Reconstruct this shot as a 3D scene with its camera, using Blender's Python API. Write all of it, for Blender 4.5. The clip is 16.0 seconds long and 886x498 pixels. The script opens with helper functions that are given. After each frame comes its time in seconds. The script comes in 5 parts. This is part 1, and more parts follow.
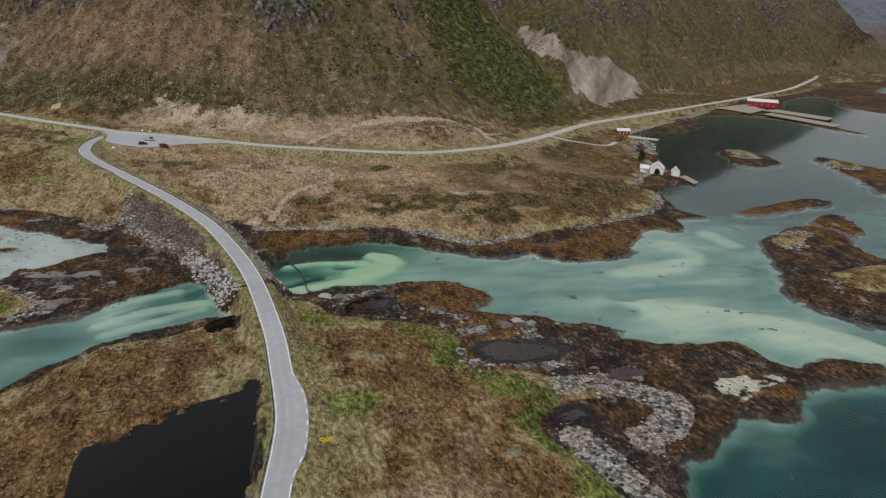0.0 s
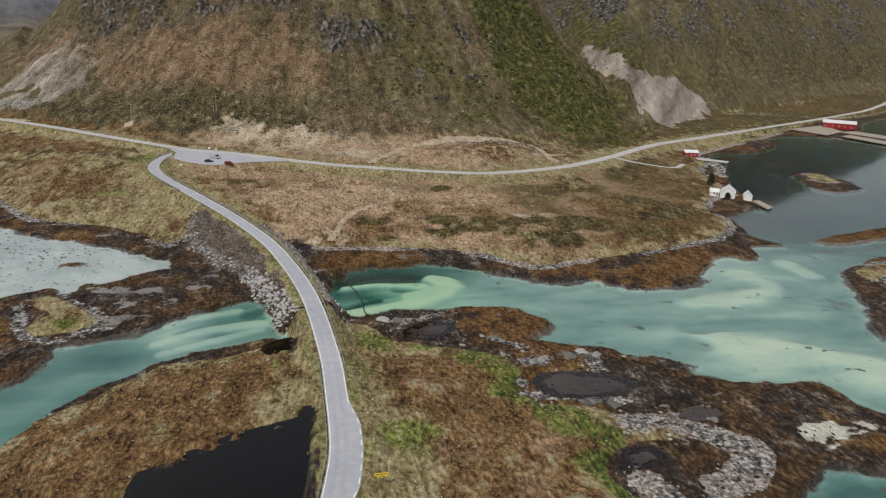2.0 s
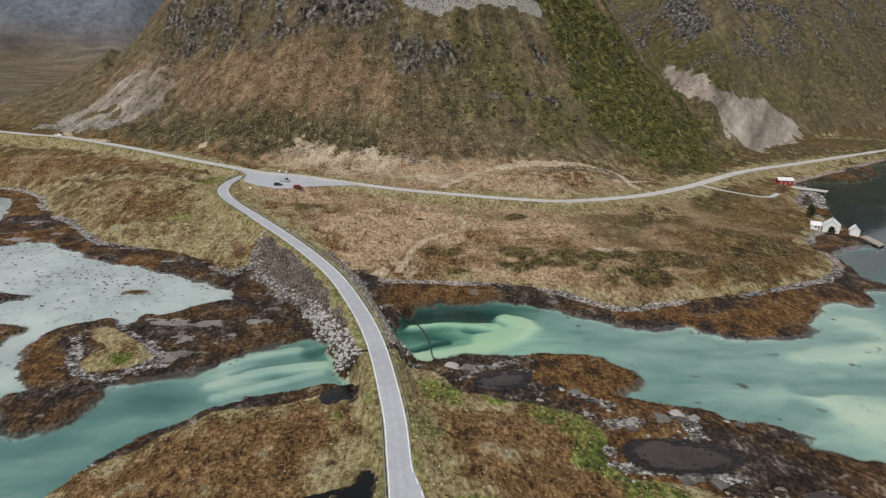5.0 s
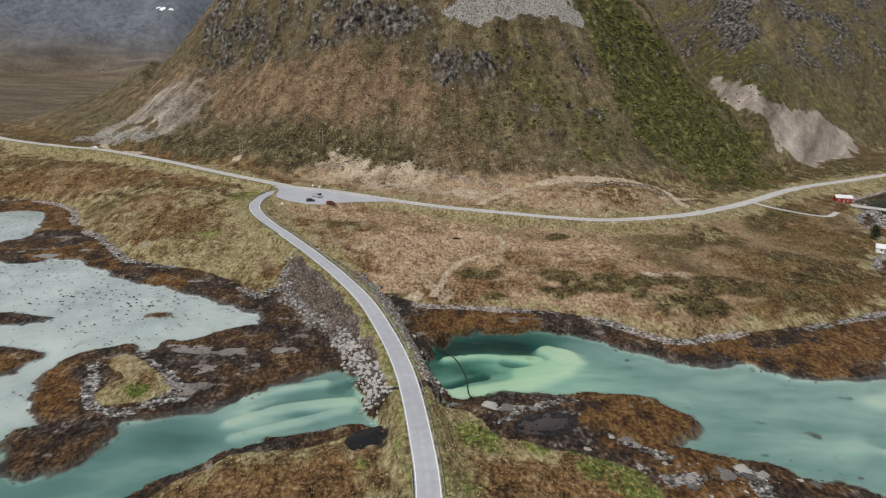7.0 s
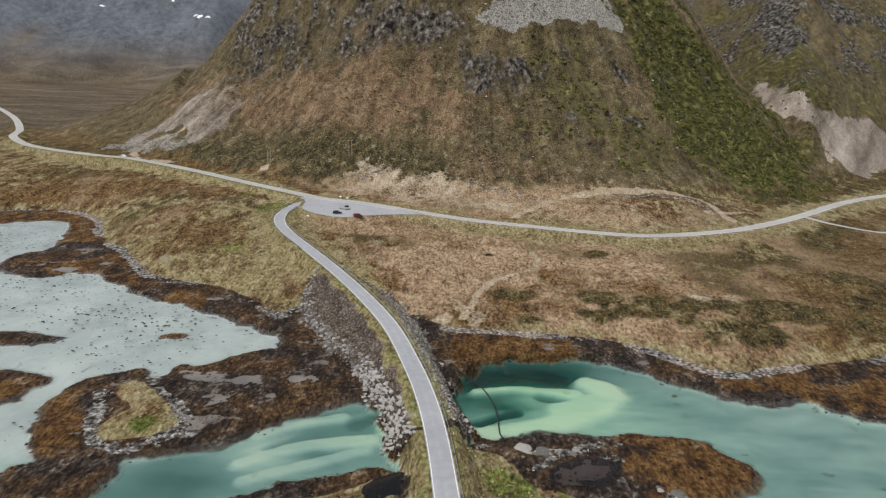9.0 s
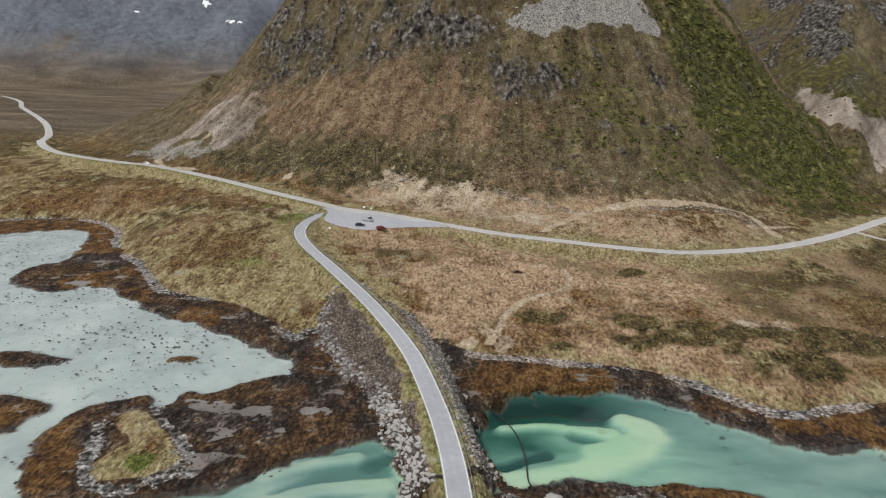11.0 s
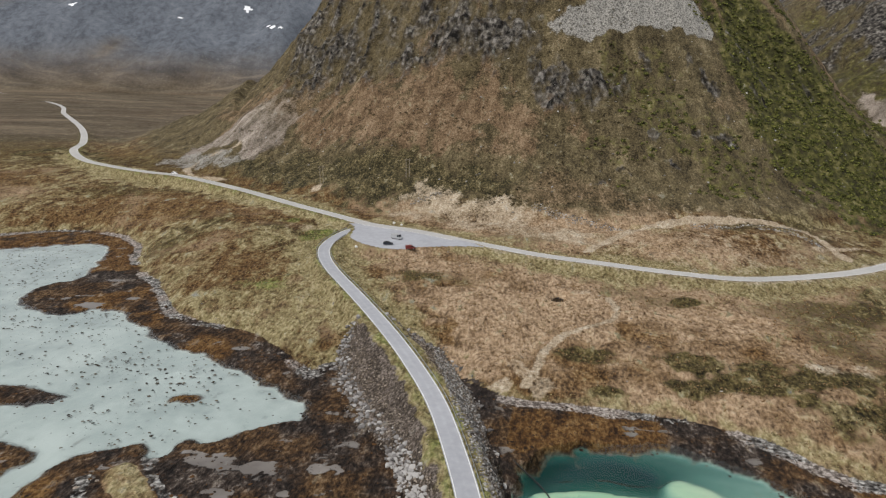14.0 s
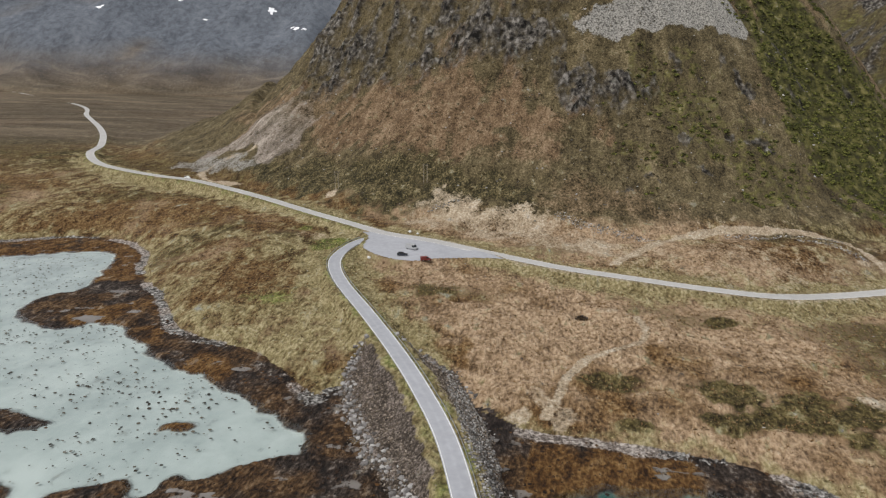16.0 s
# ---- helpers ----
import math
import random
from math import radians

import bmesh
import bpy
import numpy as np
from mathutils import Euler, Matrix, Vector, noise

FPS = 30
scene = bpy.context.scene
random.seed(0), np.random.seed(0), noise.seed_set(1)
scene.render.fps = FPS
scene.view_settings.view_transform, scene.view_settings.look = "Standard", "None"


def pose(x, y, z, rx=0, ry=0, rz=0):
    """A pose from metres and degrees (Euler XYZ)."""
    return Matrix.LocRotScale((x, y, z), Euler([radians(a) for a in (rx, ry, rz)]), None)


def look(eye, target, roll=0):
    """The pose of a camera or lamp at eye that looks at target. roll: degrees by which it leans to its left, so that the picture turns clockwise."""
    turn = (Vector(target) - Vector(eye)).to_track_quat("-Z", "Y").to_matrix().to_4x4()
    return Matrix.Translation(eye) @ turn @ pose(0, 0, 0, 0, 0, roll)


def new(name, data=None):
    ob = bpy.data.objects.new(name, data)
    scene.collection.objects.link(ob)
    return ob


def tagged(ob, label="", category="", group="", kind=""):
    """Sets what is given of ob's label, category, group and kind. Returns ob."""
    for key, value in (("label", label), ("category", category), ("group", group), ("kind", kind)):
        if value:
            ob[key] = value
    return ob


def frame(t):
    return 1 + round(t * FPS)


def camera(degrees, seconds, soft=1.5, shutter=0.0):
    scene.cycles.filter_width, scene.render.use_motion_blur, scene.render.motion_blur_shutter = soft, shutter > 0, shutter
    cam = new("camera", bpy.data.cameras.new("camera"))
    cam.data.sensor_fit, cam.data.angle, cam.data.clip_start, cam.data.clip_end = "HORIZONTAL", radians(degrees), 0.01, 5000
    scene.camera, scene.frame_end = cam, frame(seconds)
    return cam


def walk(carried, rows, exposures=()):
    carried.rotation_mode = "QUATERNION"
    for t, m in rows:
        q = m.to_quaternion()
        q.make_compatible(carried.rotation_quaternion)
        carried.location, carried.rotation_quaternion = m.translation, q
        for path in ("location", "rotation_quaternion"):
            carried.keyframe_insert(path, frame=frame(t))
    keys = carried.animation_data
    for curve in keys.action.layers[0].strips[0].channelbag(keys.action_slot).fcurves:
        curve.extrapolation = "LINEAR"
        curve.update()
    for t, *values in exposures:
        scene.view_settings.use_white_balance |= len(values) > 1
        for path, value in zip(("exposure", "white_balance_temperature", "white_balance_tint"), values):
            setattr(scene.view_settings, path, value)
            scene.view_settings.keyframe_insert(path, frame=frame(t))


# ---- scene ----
cam = camera(64.6, 16.0, 1.25)
PATH = [
    (0, (4.279, -13.61, 85.409), (4.743, -11.773, 84.766), 2.3),
    (0.5, (4.325, -12.611, 85.294), (4.749, -10.761, 84.663), 2.2),
    (1, (4.325, -11.144, 85.272), (4.707, -9.281, 84.652), 2.1),
    (1.5, (4.343, -9.382, 85.257), (4.687, -7.509, 84.648), 2.1),
    (2, (4.365, -7.125, 85.302), (4.671, -5.241, 84.702), 2.0),
    (2.5, (4.451, -4.645, 85.227), (4.723, -2.754, 84.636), 2.0),
    (3, (4.5, -1.57, 85.182), (4.737, 0.329, 84.6), 1.9),
    (3.5, (4.5, 1.376, 85.175), (4.706, 3.281, 84.601), 1.8),
    (4, (4.553, 4.763, 85.225), (4.726, 6.674, 84.658), 1.8),
    (6.5, (4.696, 23.78, 85.781), (4.732, 25.707, 85.245), 1.5),
    (7, (4.655, 27.823, 85.947), (4.666, 29.751, 85.417), 1.5),
    (7.5, (4.802, 31.733, 86.114), (4.789, 33.662, 85.587), 1.4),
    (8, (4.976, 35.784, 86.307), (4.938, 37.714, 85.784), 1.4),
    (8.5, (5.068, 39.8, 86.326), (5.008, 41.731, 85.806), 1.3),
    (9, (5.136, 44.179, 86.427), (5.054, 46.109, 85.91), 1.3),
    (11.5, (5.32, 64.356, 87.584), (5.136, 66.283, 87.078), 1.2),
    (12, (5.348, 68.561, 87.827), (5.145, 70.486, 87.323), 1.2),
    (12.5, (5.271, 72.445, 88.1), (5.05, 74.368, 87.597), 1.1),
    (13, (5.152, 76.536, 88.419), (4.912, 78.457, 87.917), 1.1),
    (13.5, (5.078, 80.433, 88.653), (4.821, 82.352, 88.152), 1.1),
    (14, (5.055, 84.764, 88.88), (4.781, 86.681, 88.38), 1.0),
    (14.5, (5.04, 88.958, 88.976), (4.75, 90.873, 88.476), 1.0),
    (15, (5.015, 93.302, 89.048), (4.707, 95.214, 88.548), 1.0),
    (15.5, (4.953, 97.44, 89.027), (4.631, 99.349, 88.527), 1.0),
    (16, (5.125, 101.83, 89.044), (4.785, 103.737, 88.546), 0.9),
]
walk(cam, [(t, look(e, a, r)) for t, e, a, r in PATH], [(0, 0.1), (1.5, 0.3), (3.5, 0.45), (16.0, 0.45)])

# ---- world, sun, exposure ----
SUN_AZ, SUN_EL = 215.0, 52.0
world = bpy.data.worlds.new("sky")
scene.world = world
world.use_nodes = True
wn = world.node_tree.nodes
wl = world.node_tree.links
wn.clear()
w_sky = wn.new("ShaderNodeTexSky")
w_sky.sky_type = "NISHITA"
w_sky.sun_disc = False
w_sky.sun_elevation, w_sky.sun_rotation = radians(SUN_EL), radians(SUN_AZ)
w_sky.dust_density, w_sky.air_density = 3.0, 1.0
w_scale = wn.new("ShaderNodeVectorMath")
w_scale.operation = "SCALE"
w_scale.inputs["Scale"].default_value = 0.09
w_tc = wn.new("ShaderNodeTexCoord")
w_map = wn.new("ShaderNodeMapping")
w_map.inputs["Scale"].default_value = (1.0, 1.0, 2.2)
w_cloud = wn.new("ShaderNodeTexNoise")
w_cloud.inputs["Scale"].default_value = 1.6
w_cloud.inputs["Detail"].default_value = 6.0
w_ramp = wn.new("ShaderNodeValToRGB")
w_ramp.color_ramp.elements[0].position, w_ramp.color_ramp.elements[0].color = 0.3, (0.42, 0.45, 0.49, 1)
w_ramp.color_ramp.elements[1].position, w_ramp.color_ramp.elements[1].color = 0.7, (0.92, 0.93, 0.95, 1)
w_mix = wn.new("ShaderNodeMixRGB")
w_mix.inputs[0].default_value = 0.8
w_bg = wn.new("ShaderNodeBackground")
w_bg.inputs["Strength"].default_value = 0.62
w_out = wn.new("ShaderNodeOutputWorld")
wl.new(w_sky.outputs[0], w_scale.inputs[0])
wl.new(w_tc.outputs["Generated"], w_map.inputs[0])
wl.new(w_map.outputs[0], w_cloud.inputs["Vector"])
wl.new(w_cloud.outputs["Fac"], w_ramp.inputs[0])
wl.new(w_scale.outputs[0], w_mix.inputs[1])
wl.new(w_ramp.outputs[0], w_mix.inputs[2])
wl.new(w_mix.outputs[0], w_bg.inputs[0])
wl.new(w_bg.outputs[0], w_out.inputs[0])
sun_data = bpy.data.lights.new("sun", "SUN")
sun_data.energy, sun_data.angle, sun_data.color = 2.0, radians(8), (1.0, 0.955, 0.91)
sun = new("sun", sun_data)
az, el = radians(SUN_AZ), radians(SUN_EL)
sun.matrix_world = look((300 * math.sin(az), 300 * math.cos(az), 300 * math.tan(el)), (0, 0, 0))
scene.view_settings.exposure = 0.0

# ---- plan: shorelines, grass lines, ponds, roads (metres) ----
SHORE_SOUTH_W = [(-64, 121), (-63, 127), (-60, 134), (-59, 141), (-55, 152), (-50, 156), (-44, 164), (-36, 171), (-23, 176), (-15, 180), (-7, 177)]
SHORE_SOUTH_E = [(4, 185), (7, 194), (16, 195), (24, 197), (38, 198), (52, 198), (61, 198), (64, 193), (70, 186), (65, 178), (58, 175), (63, 171), (71, 169), (81, 166), (86, 160), (96, 158), (100, 155), (97, 150), (101, 147), (110, 143), (119, 142), (127, 143), (131, 140), (132, 135), (134, 128), (139, 124), (152, 128), (157, 124), (164, 123)]
SHORE_LAGOON = [(155, 114), (142, 117), (130, 115), (122, 108), (114, 104), (113, 106), (108, 106), (101, 104), (96, 101), (89, 96), (84, 94), (79, 89), (76, 82)]
SHORE_BAY = [(-257, 379), (-239, 390), (-218, 402), (-207, 394), (-192, 369), (-189, 351), (-187, 342), (-196, 337), (-195, 323), (-192, 313), (-175, 303), (-163, 304), (-159, 312), (-148, 312), (-133, 299), (-115, 286), (-104, 280), (-98, 281), (-86, 270), (-79, 268), (-70, 262), (-57, 256), (-52, 247)]
ISTHMUS_N = [(-55, 254), (-54, 248), (-52, 242), (-59, 241), (-65, 234), (-72, 226), (-79, 227), (-78, 220), (-83, 218), (-87, 225), (-97, 219), (-102, 214), (-101, 206), (-100, 197), (-97, 189), (-93, 181), (-87, 177), (-95, 173)]
ISTHMUS_S = [(-82, 151), (-74, 158), (-71, 170), (-72, 178), (-66, 182), (-57, 185), (-44, 195), (-34, 208), (-21, 214), (-16, 207)]
SHORE_NORTH = [(1, 220), (3, 229), (7, 238), (15, 243), (28, 246), (41, 245), (54, 239), (63, 231), (69, 227), (78, 220), (86, 219), (96, 222), (101, 218), (107, 211), (122, 213), (135, 215), (139, 225), (154, 242), (162, 248), (172, 241), (179, 247), (181, 260), (189, 260), (201, 261), (189, 269), (197, 292), (199, 311), (210, 320), (234, 326)]
SHORE_HARBOUR = [(234, 326), (238, 339), (236, 349), (239, 365), (254, 407), (267, 426), (277, 453), (290, 490), (308, 509), (329, 501), (359, 518), (382, 550), (393, 582), (425, 597), (468, 595), (484, 558), (482, 506), (497, 466), (497, 515), (513, 563), (528, 630), (599, 716), (669, 767), (704, 758), (677, 700), (694, 661)]
SPIT_FAR = [(645, 683), (630, 648), (634, 600), (680, 593), (926, 824), (847, 816), (744, 774)]
ISLET_A = [(310, 419), (300, 389), (293, 368), (305, 362), (327, 370), (330, 384), (335, 413), (328, 424)]
ISLET_B = [(359, 386), (351, 351), (337, 314), (325, 287), (335, 271), (400, 332), (387, 349), (382, 367), (375, 389)]
ISLET_C = [(217, 267), (226, 261), (250, 268), (287, 277), (276, 288), (251, 281)]
ISLET_E = [(247, 251), (270, 261), (258, 230), (247, 225), (248, 235), (243, 242)]
ISLET_D = [(194, 218), (211, 231), (228, 240), (244, 242), (246, 227), (235, 209), (235, 196), (261, 186), (195, 128), (183, 143), (178, 150), (172, 158), (172, 171), (180, 185), (187, 196)]
GRASS_BAY = [(-277, 402), (-266, 412), (-244, 422), (-214, 416), (-195, 403), (-181, 375), (-163, 353), (-149, 341), (-138, 326), (-126, 311), (-116, 306), (-103, 302), (-93, 299), (-84, 292), (-73, 284), (-64, 272), (-59, 270), (-57, 277)]
GRASS_NORTH = [(-21, 286), (-15, 270), (-6, 264), (7, 261), (21, 261), (39, 260), (52, 256), (65, 250), (72, 240), (81, 233), (95, 239), (111, 245), (135, 252), (157, 263), (175, 271), (194, 296), (193, 321), (214, 347), (231, 353), (236, 387), (242, 421), (275, 463), (268, 480), (302, 508), (341, 538), (411, 596)]
GRASS_SOUTH_W = [(-62, 137), (-57, 142), (-50, 150), (-47, 155), (-43, 160), (-39, 165), (-24, 167), (-16, 173), (-10, 176), (-6, 181)]
GRASS_SOUTH_E = [(4, 191), (7, 190), (16, 185), (18, 175), (29, 171), (43, 167), (50, 161), (52, 152), (49, 144), (53, 137), (66, 132), (72, 126), (80, 125), (86, 121), (82, 118), (69, 118), (63, 115), (58, 109), (60, 103), (64, 99), (64, 92), (65, 85), (66, 80)]
ISTHMUS_TOP = [(-89, 212), (-85, 217), (-78, 209), (-71, 204), (-63, 195), (-65, 188), (-75, 185), (-82, 184), (-82, 190), (-81, 195), (-78, 201), (-87, 207)]
SOUTH_REST = [(82, 50), (95, -20), (80, -200), (60, -450), (-600, -450), (-600, -50), (-130, 40), (-75, 95)]
BAY_JOIN = [(-48, 252), (-30, 250), (-8, 240)]
NORTH_REST = [(747, 700), (820, 790), (860, 860), (1000, 930), (1300, 1010), (2600, 1500), (3400, 2000), (3400, 4300), (-3400, 4300), (-3400, 300), (-900, 330), (-420, 350)]
SOUTH_GREEN_REST = [(72, 60), (82, 0), (70, -200), (50, -440), (-590, -440), (-590, -60), (-120, 50), (-75, 100)]
NORTH_GREEN_REST = [(520, 690), (700, 800), (760, 850), (860, 950), (1000, 990), (1300, 1060), (2600, 1560), (3390, 2060), (3390, 4290), (-3390, 4290), (-3390, 330), (-900, 360), (-420, 385)]
ISLET_TOP_A = [(202, 219), (216, 231), (228, 231), (219, 219), (202, 210)]
ISLET_TOP_B = [(196, 183), (212, 189), (230, 190), (245, 182), (224, 162), (205, 165), (196, 169)]
EMBANKMENT = [(-56, 302), (-57, 277), (-43, 250), (-28, 228), (-22, 214), (-15, 198), (-12, 185), (-8, 181), (9, 191), (5, 201), (1, 218), (-5, 244), (-12, 267), (-26, 297)]
POND_BIG = [(-32, 112.5), (-28, 114.5), (-24, 117.5), (-19, 121.5), (-9, 126.5), (-4, 128.5), (-3, 133.5), (-1.2, 133.5), (0, 124), (0, 110), (-1, 97), (-2, 89.5), (-14, 83), (-26, 86), (-31, 96)]
POND_PIT = [(-14, 168), (-11, 171), (-8, 173), (-7, 171), (-6, 165), (-10, 166), (-12, 165)]
POOL_MID = [(55, 149), (65, 150), (74, 148), (79, 143), (75, 140), (66, 138), (56, 140)]
POOL_N = [(24, 177), (29, 184), (36, 185), (39, 183), (35, 177), (30, 176)]
POOL_E = [(85, 129), (90, 131), (95, 129), (91, 126), (85, 126)]
POOL_S = [(64, 114), (71, 116), (73, 111), (68, 110), (64, 110)]
HOLE = [(11,335), (12,339), (14,337), (14,333), (12,332)]
PONDS = [("big", POND_BIG, 3.7), ("pit", POND_PIT, 2.5), ("mid", POOL_MID, 0.8), ("north", POOL_N, 0.8), ("east", POOL_E, 0.45), ("south", POOL_S, 0.6), ("hole", HOLE, 5.6)]
SANDS = [[(108, 119), (114, 121), (130, 120), (126, 118), (114, 116), (113, 112), (109, 114)]]
STONES = [([(71, 126), (80, 125), (90, 117), (95, 112), (89, 106), (81, 101)], 4.5), ([(66, 105), (68, 94), (71, 85), (73, 76)], 3.5), ([(56, 158), (66, 162), (74, 162), (73, 152)], 4), ([(50, 141), (65, 136), (74, 136)], 2), ([(18, 178), (30, 191), (41, 194)], 1.6), ([(40, 178), (50, 172), (58, 166)], 3.0), ([(-91, 208), (-86, 197), (-83, 187), (-76, 181), (-66, 184)], 2.6), ([(-60, 190), (-66, 201), (-76, 210), (-82, 219)], 2.0), ([(20, 188), (32, 189), (40, 186)], 2.2)]
GREENS = [(-72, 192, 5, 0.8), (38, 172, 6, 0.9), (28, 172, 5, 0.8), (45, 153, 12, 1.0), (47, 143, 10, 1.0), (40, 158, 8, 0.8), (57, 127, 10, 1.0), (63, 121, 8, 1.0), (59, 110, 8, 1.1), (61, 102, 7, 1.0), (64, 88, 9, 1.1), (66, 78, 8, 1.1), (19, 120, 8, 0.7), (-10, 158, 7, 0.6), (-28, 108, 9, 0.6), (-95, 395, 14, 0.7), (-120, 420, 10, 0.6), (12, 150, 9, 0.6), (14, 172, 9, 0.7), (-100, 330, 16, 0.5)]
ROAD_A = [(3.5, -60, 5.5), (0.5, 40, 5.5), (1.0, 75, 5.5), (2.5, 89.4, 5.5), (4.3, 102.6, 5.5), (5.3, 113.2, 5.5), (5.1, 123.3, 5.5), (4.3, 136.1, 5.6), (3.3, 150.6, 5.9), (1.6, 163.6, 6.4), (-1.0, 180.7, 7), (-4.1, 196.1, 7.5), (-9.0, 214.1, 8), (-18.0, 240.6, 8.7), (-28.8, 263.4, 9.3), (-41.2, 285.9, 9.9), (-57.3, 312.2, 10.7), (-75.3, 340.2, 11.7), (-84.8, 359.5, 12.3), (-88.1, 375.2, 12.7), (-86.4, 393.6, 13.3), (-80.2, 407.2, 13.9)]
ROAD_B = [(-2600, 2600, 30), (-1500, 1750, 22), (-884.5, 1254.7, 18), (-658.2, 987.3, 18), (-503.6, 801.6, 18), (-413.8, 676.0, 18), (-376.5, 609.8, 19), (-326.7, 551.3, 20), (-283.0, 522.6, 20), (-248.4, 506.5, 20), (-220.7, 498.6, 19.5), (-171.1, 472.1, 17.5), (-126.2, 443.1, 15.6), (-99.4, 426.3, 14.6), (-78.5, 412.7, 14), (-55.3, 405.2, 13.6), (-35.8, 396.5, 13), (-17.7, 388.1, 12.5), (6.0, 377.8, 12), (32.1, 370.9, 11.6), (58.4, 364.5, 11.2), (87.3, 362.6, 10.8), (128.4, 383.1, 9.4), (158.9, 408.7, 8), (191.6, 442.2, 6.5), (247.6, 499.2, 5.5), (319.6, 550.6, 5), (447.0, 642.0, 4), (592.5, 744.6, 3.5), (694.5, 821.3, 4), (858.0, 972.0, 5), (965.7, 1071.8, 7), (1500, 1500, 12)]
DRIVE = [(190.7, 440.0, 6.5), (200.3, 422.9, 6), (219.6, 411.2, 5), (235.3, 426.0, 4.5)]
JUNCTION = [(-90, 414), (-82, 404), (-81, 386), (-75, 378), (-64, 371), (-54, 371), (-49, 377), (-41, 380), (-29, 384), (-17, 384), (-44, 402), (-68, 412)]
DEPTHS = [(-30,190,1.5),(-22,196,0.3),(-27,200,1.6),(-40,187,0.3),(-55,174,1.5),(-70,152,1.4),(-88,138,1.2),(8,228,2.6),(14,206,0.3),(15,213,2.4),(22,217,0.6),(25,236,2.5),(35,230,2.2),(42,225,0.5),(30,206,0.3),(45,212,0.35),(65,215,0.85),(90,200,1.05),(110,180,0.95),(140,160,0.7),(120,152,0.4),(150,138,0.25),(150,210,0.8),(170,195,1.1)]
DEPTHS += [(190,240,1.3),(160,230,0.5),(220,300,2.8),(240,380,3.0),(280,400,3.0),(330,470,3.2),(300,330,2.4),(400,420,2.0),(600,600,2.2),(110,96,1.8),(125,90,2.9),(140,80,3.2),(100,88,2.2),(95,75,2.8),(110,60,3.2),(150,100,2.6),(115,100,2.0),(-100,250,0.1),(-160,280,0.1),(-220,330,0.1),(-180,250,0.1),(-110,180,0.2),(300,230,1.4)]
BARS = [([(9,233), (20,236), (32,234)], 7, 2.6), ([(26,219), (35,218)], 4, 1.7), ([(8,220), (17,223), (26,222), (34,221)], 3.5, 0.3), ([(9,197), (18,200), (30,205), (40,214), (46,223), (39,229)], 6.5, 0.22), ([(30,212), (40,217)], 5, 0.35), ([(8,203), (13,207), (18,210)], 3.2, 2.3)]
BARS += [([(-39,186), (-31,194), (-20,198)], 4, 1.35), ([(-45,180), (-37,187), (-28,190), (-18,192)], 3.4, 0.5), ([(-44,192), (-36,199), (-26,203)], 3.2, 0.5), ([(-42,174), (-30,181), (-18,188)], 2.6, 0.6), ([(-18,205), (-22,200)], 3, 1.7)]
BARS += [([(118,172), (128,162), (150,155), (159,142), (167,131)], 10, 0.3), ([(159,227), (165,212), (144,202), (124,199)], 8, 0.4), ([(114,179), (147,182), (168,171)], 6, 1.1), ([(185,239), (185,224)], 6, 0.5), ([(84,155), (108,168)], 7, 1.1), ([(96,103), (112,100)], 5, 1.7)]
HEIGHTS = [(0,100,5),(3,140,5.2),(-30,140,4),(-20,110,4),(40,110,6),(40,130,5),(30,150,4),(20,180,2),(0,-100,6),(20,290,5),(60,260,7),(60,300,7.5),(120,310,8),(150,290,6),(190,350,5),(0,330,8),(60,340,9.5),(-30,320,9),(-70,330,11),(-110,340,9),(-100,370,13),(-150,400,15),(-200,440,17),(-300,450,16),(-300,530,20)]
HEIGHTS += [(-80,412,14),(-20,392,12.5),(60,368,11),(130,385,9.4),(190,442,6.5),(320,551,5),(590,745,4),(-130,460,18),(-60,440,16),(0,420,16),(60,425,17),(120,440,17),(-400,650,19),(-600,900,20),(-1000,1400,24),(-1500,1800,30),(250,480,4),(220,400,5),(222,349,2.2),(232,342,1.6),(215,352,2.6)]
KNOLLS = [(70, 400, 16, 3.5), (105, 415, 18, 4.5), (165, 265, 22, 2.0), (85, 275, 20, 1.6), (-60, 335, 12, 1.0)]
BAYISLE_A = [(-147,245), (-140,248), (-131,246), (-120,245), (-124,241), (-131,238), (-139,236)]
BAYISLE_B = [(-93,248), (-89,251), (-85,249), (-88,247)]
BAYISLE_C = [(-136,220), (-121,221), (-111,218), (-110,210), (-114,201), (-121,199)]
ISLET_TOP_C = [(308,398), (316,414), (328,412), (326,392), (312,384)]
ISLET_TOP_D = [(352,362), (374,378), (380,362), (362,348)]
MUDCOVE = [(-17,272), (-11,271), (-4,265), (-4,257), (-9,255), (-13,264)]
DARKS = [(75,274,23,1.5), (53,288,12,1.2), (46,272,10,1.2), (88,260,17,1.2), (114,278,19,1.2), (20,290,10,0.9), (135,357,18,1.3), (160,320,22,1.0), (27,269,6,1.0), (150,290,20,1.1), (-40,345,12,0.8), (60,335,8,1.0), (-30,125,10,0.4), (-52,150,6,0.5), (175,395,14,0.8), (-250,470,40,0.6), (-180,430,20,0.5)]
MOUNTAIN_NEAR = [(-236,540), (-138,478), (-102,450), (-64,446), (-34,440), (5,432), (43,436), (78,447), (120,458), (170,485), (230,532), (292,588), (330,690), (380,900), (330,1300), (-100,1500), (-490,1300), (-410,900), (-338,675), (-285,588)]
MOUNTAIN_FAN = [(-160,495), (-235,528), (-300,565), (-370,640), (-440,800), (-500,1000), (-350,1200), (-200,900), (-150,600)]
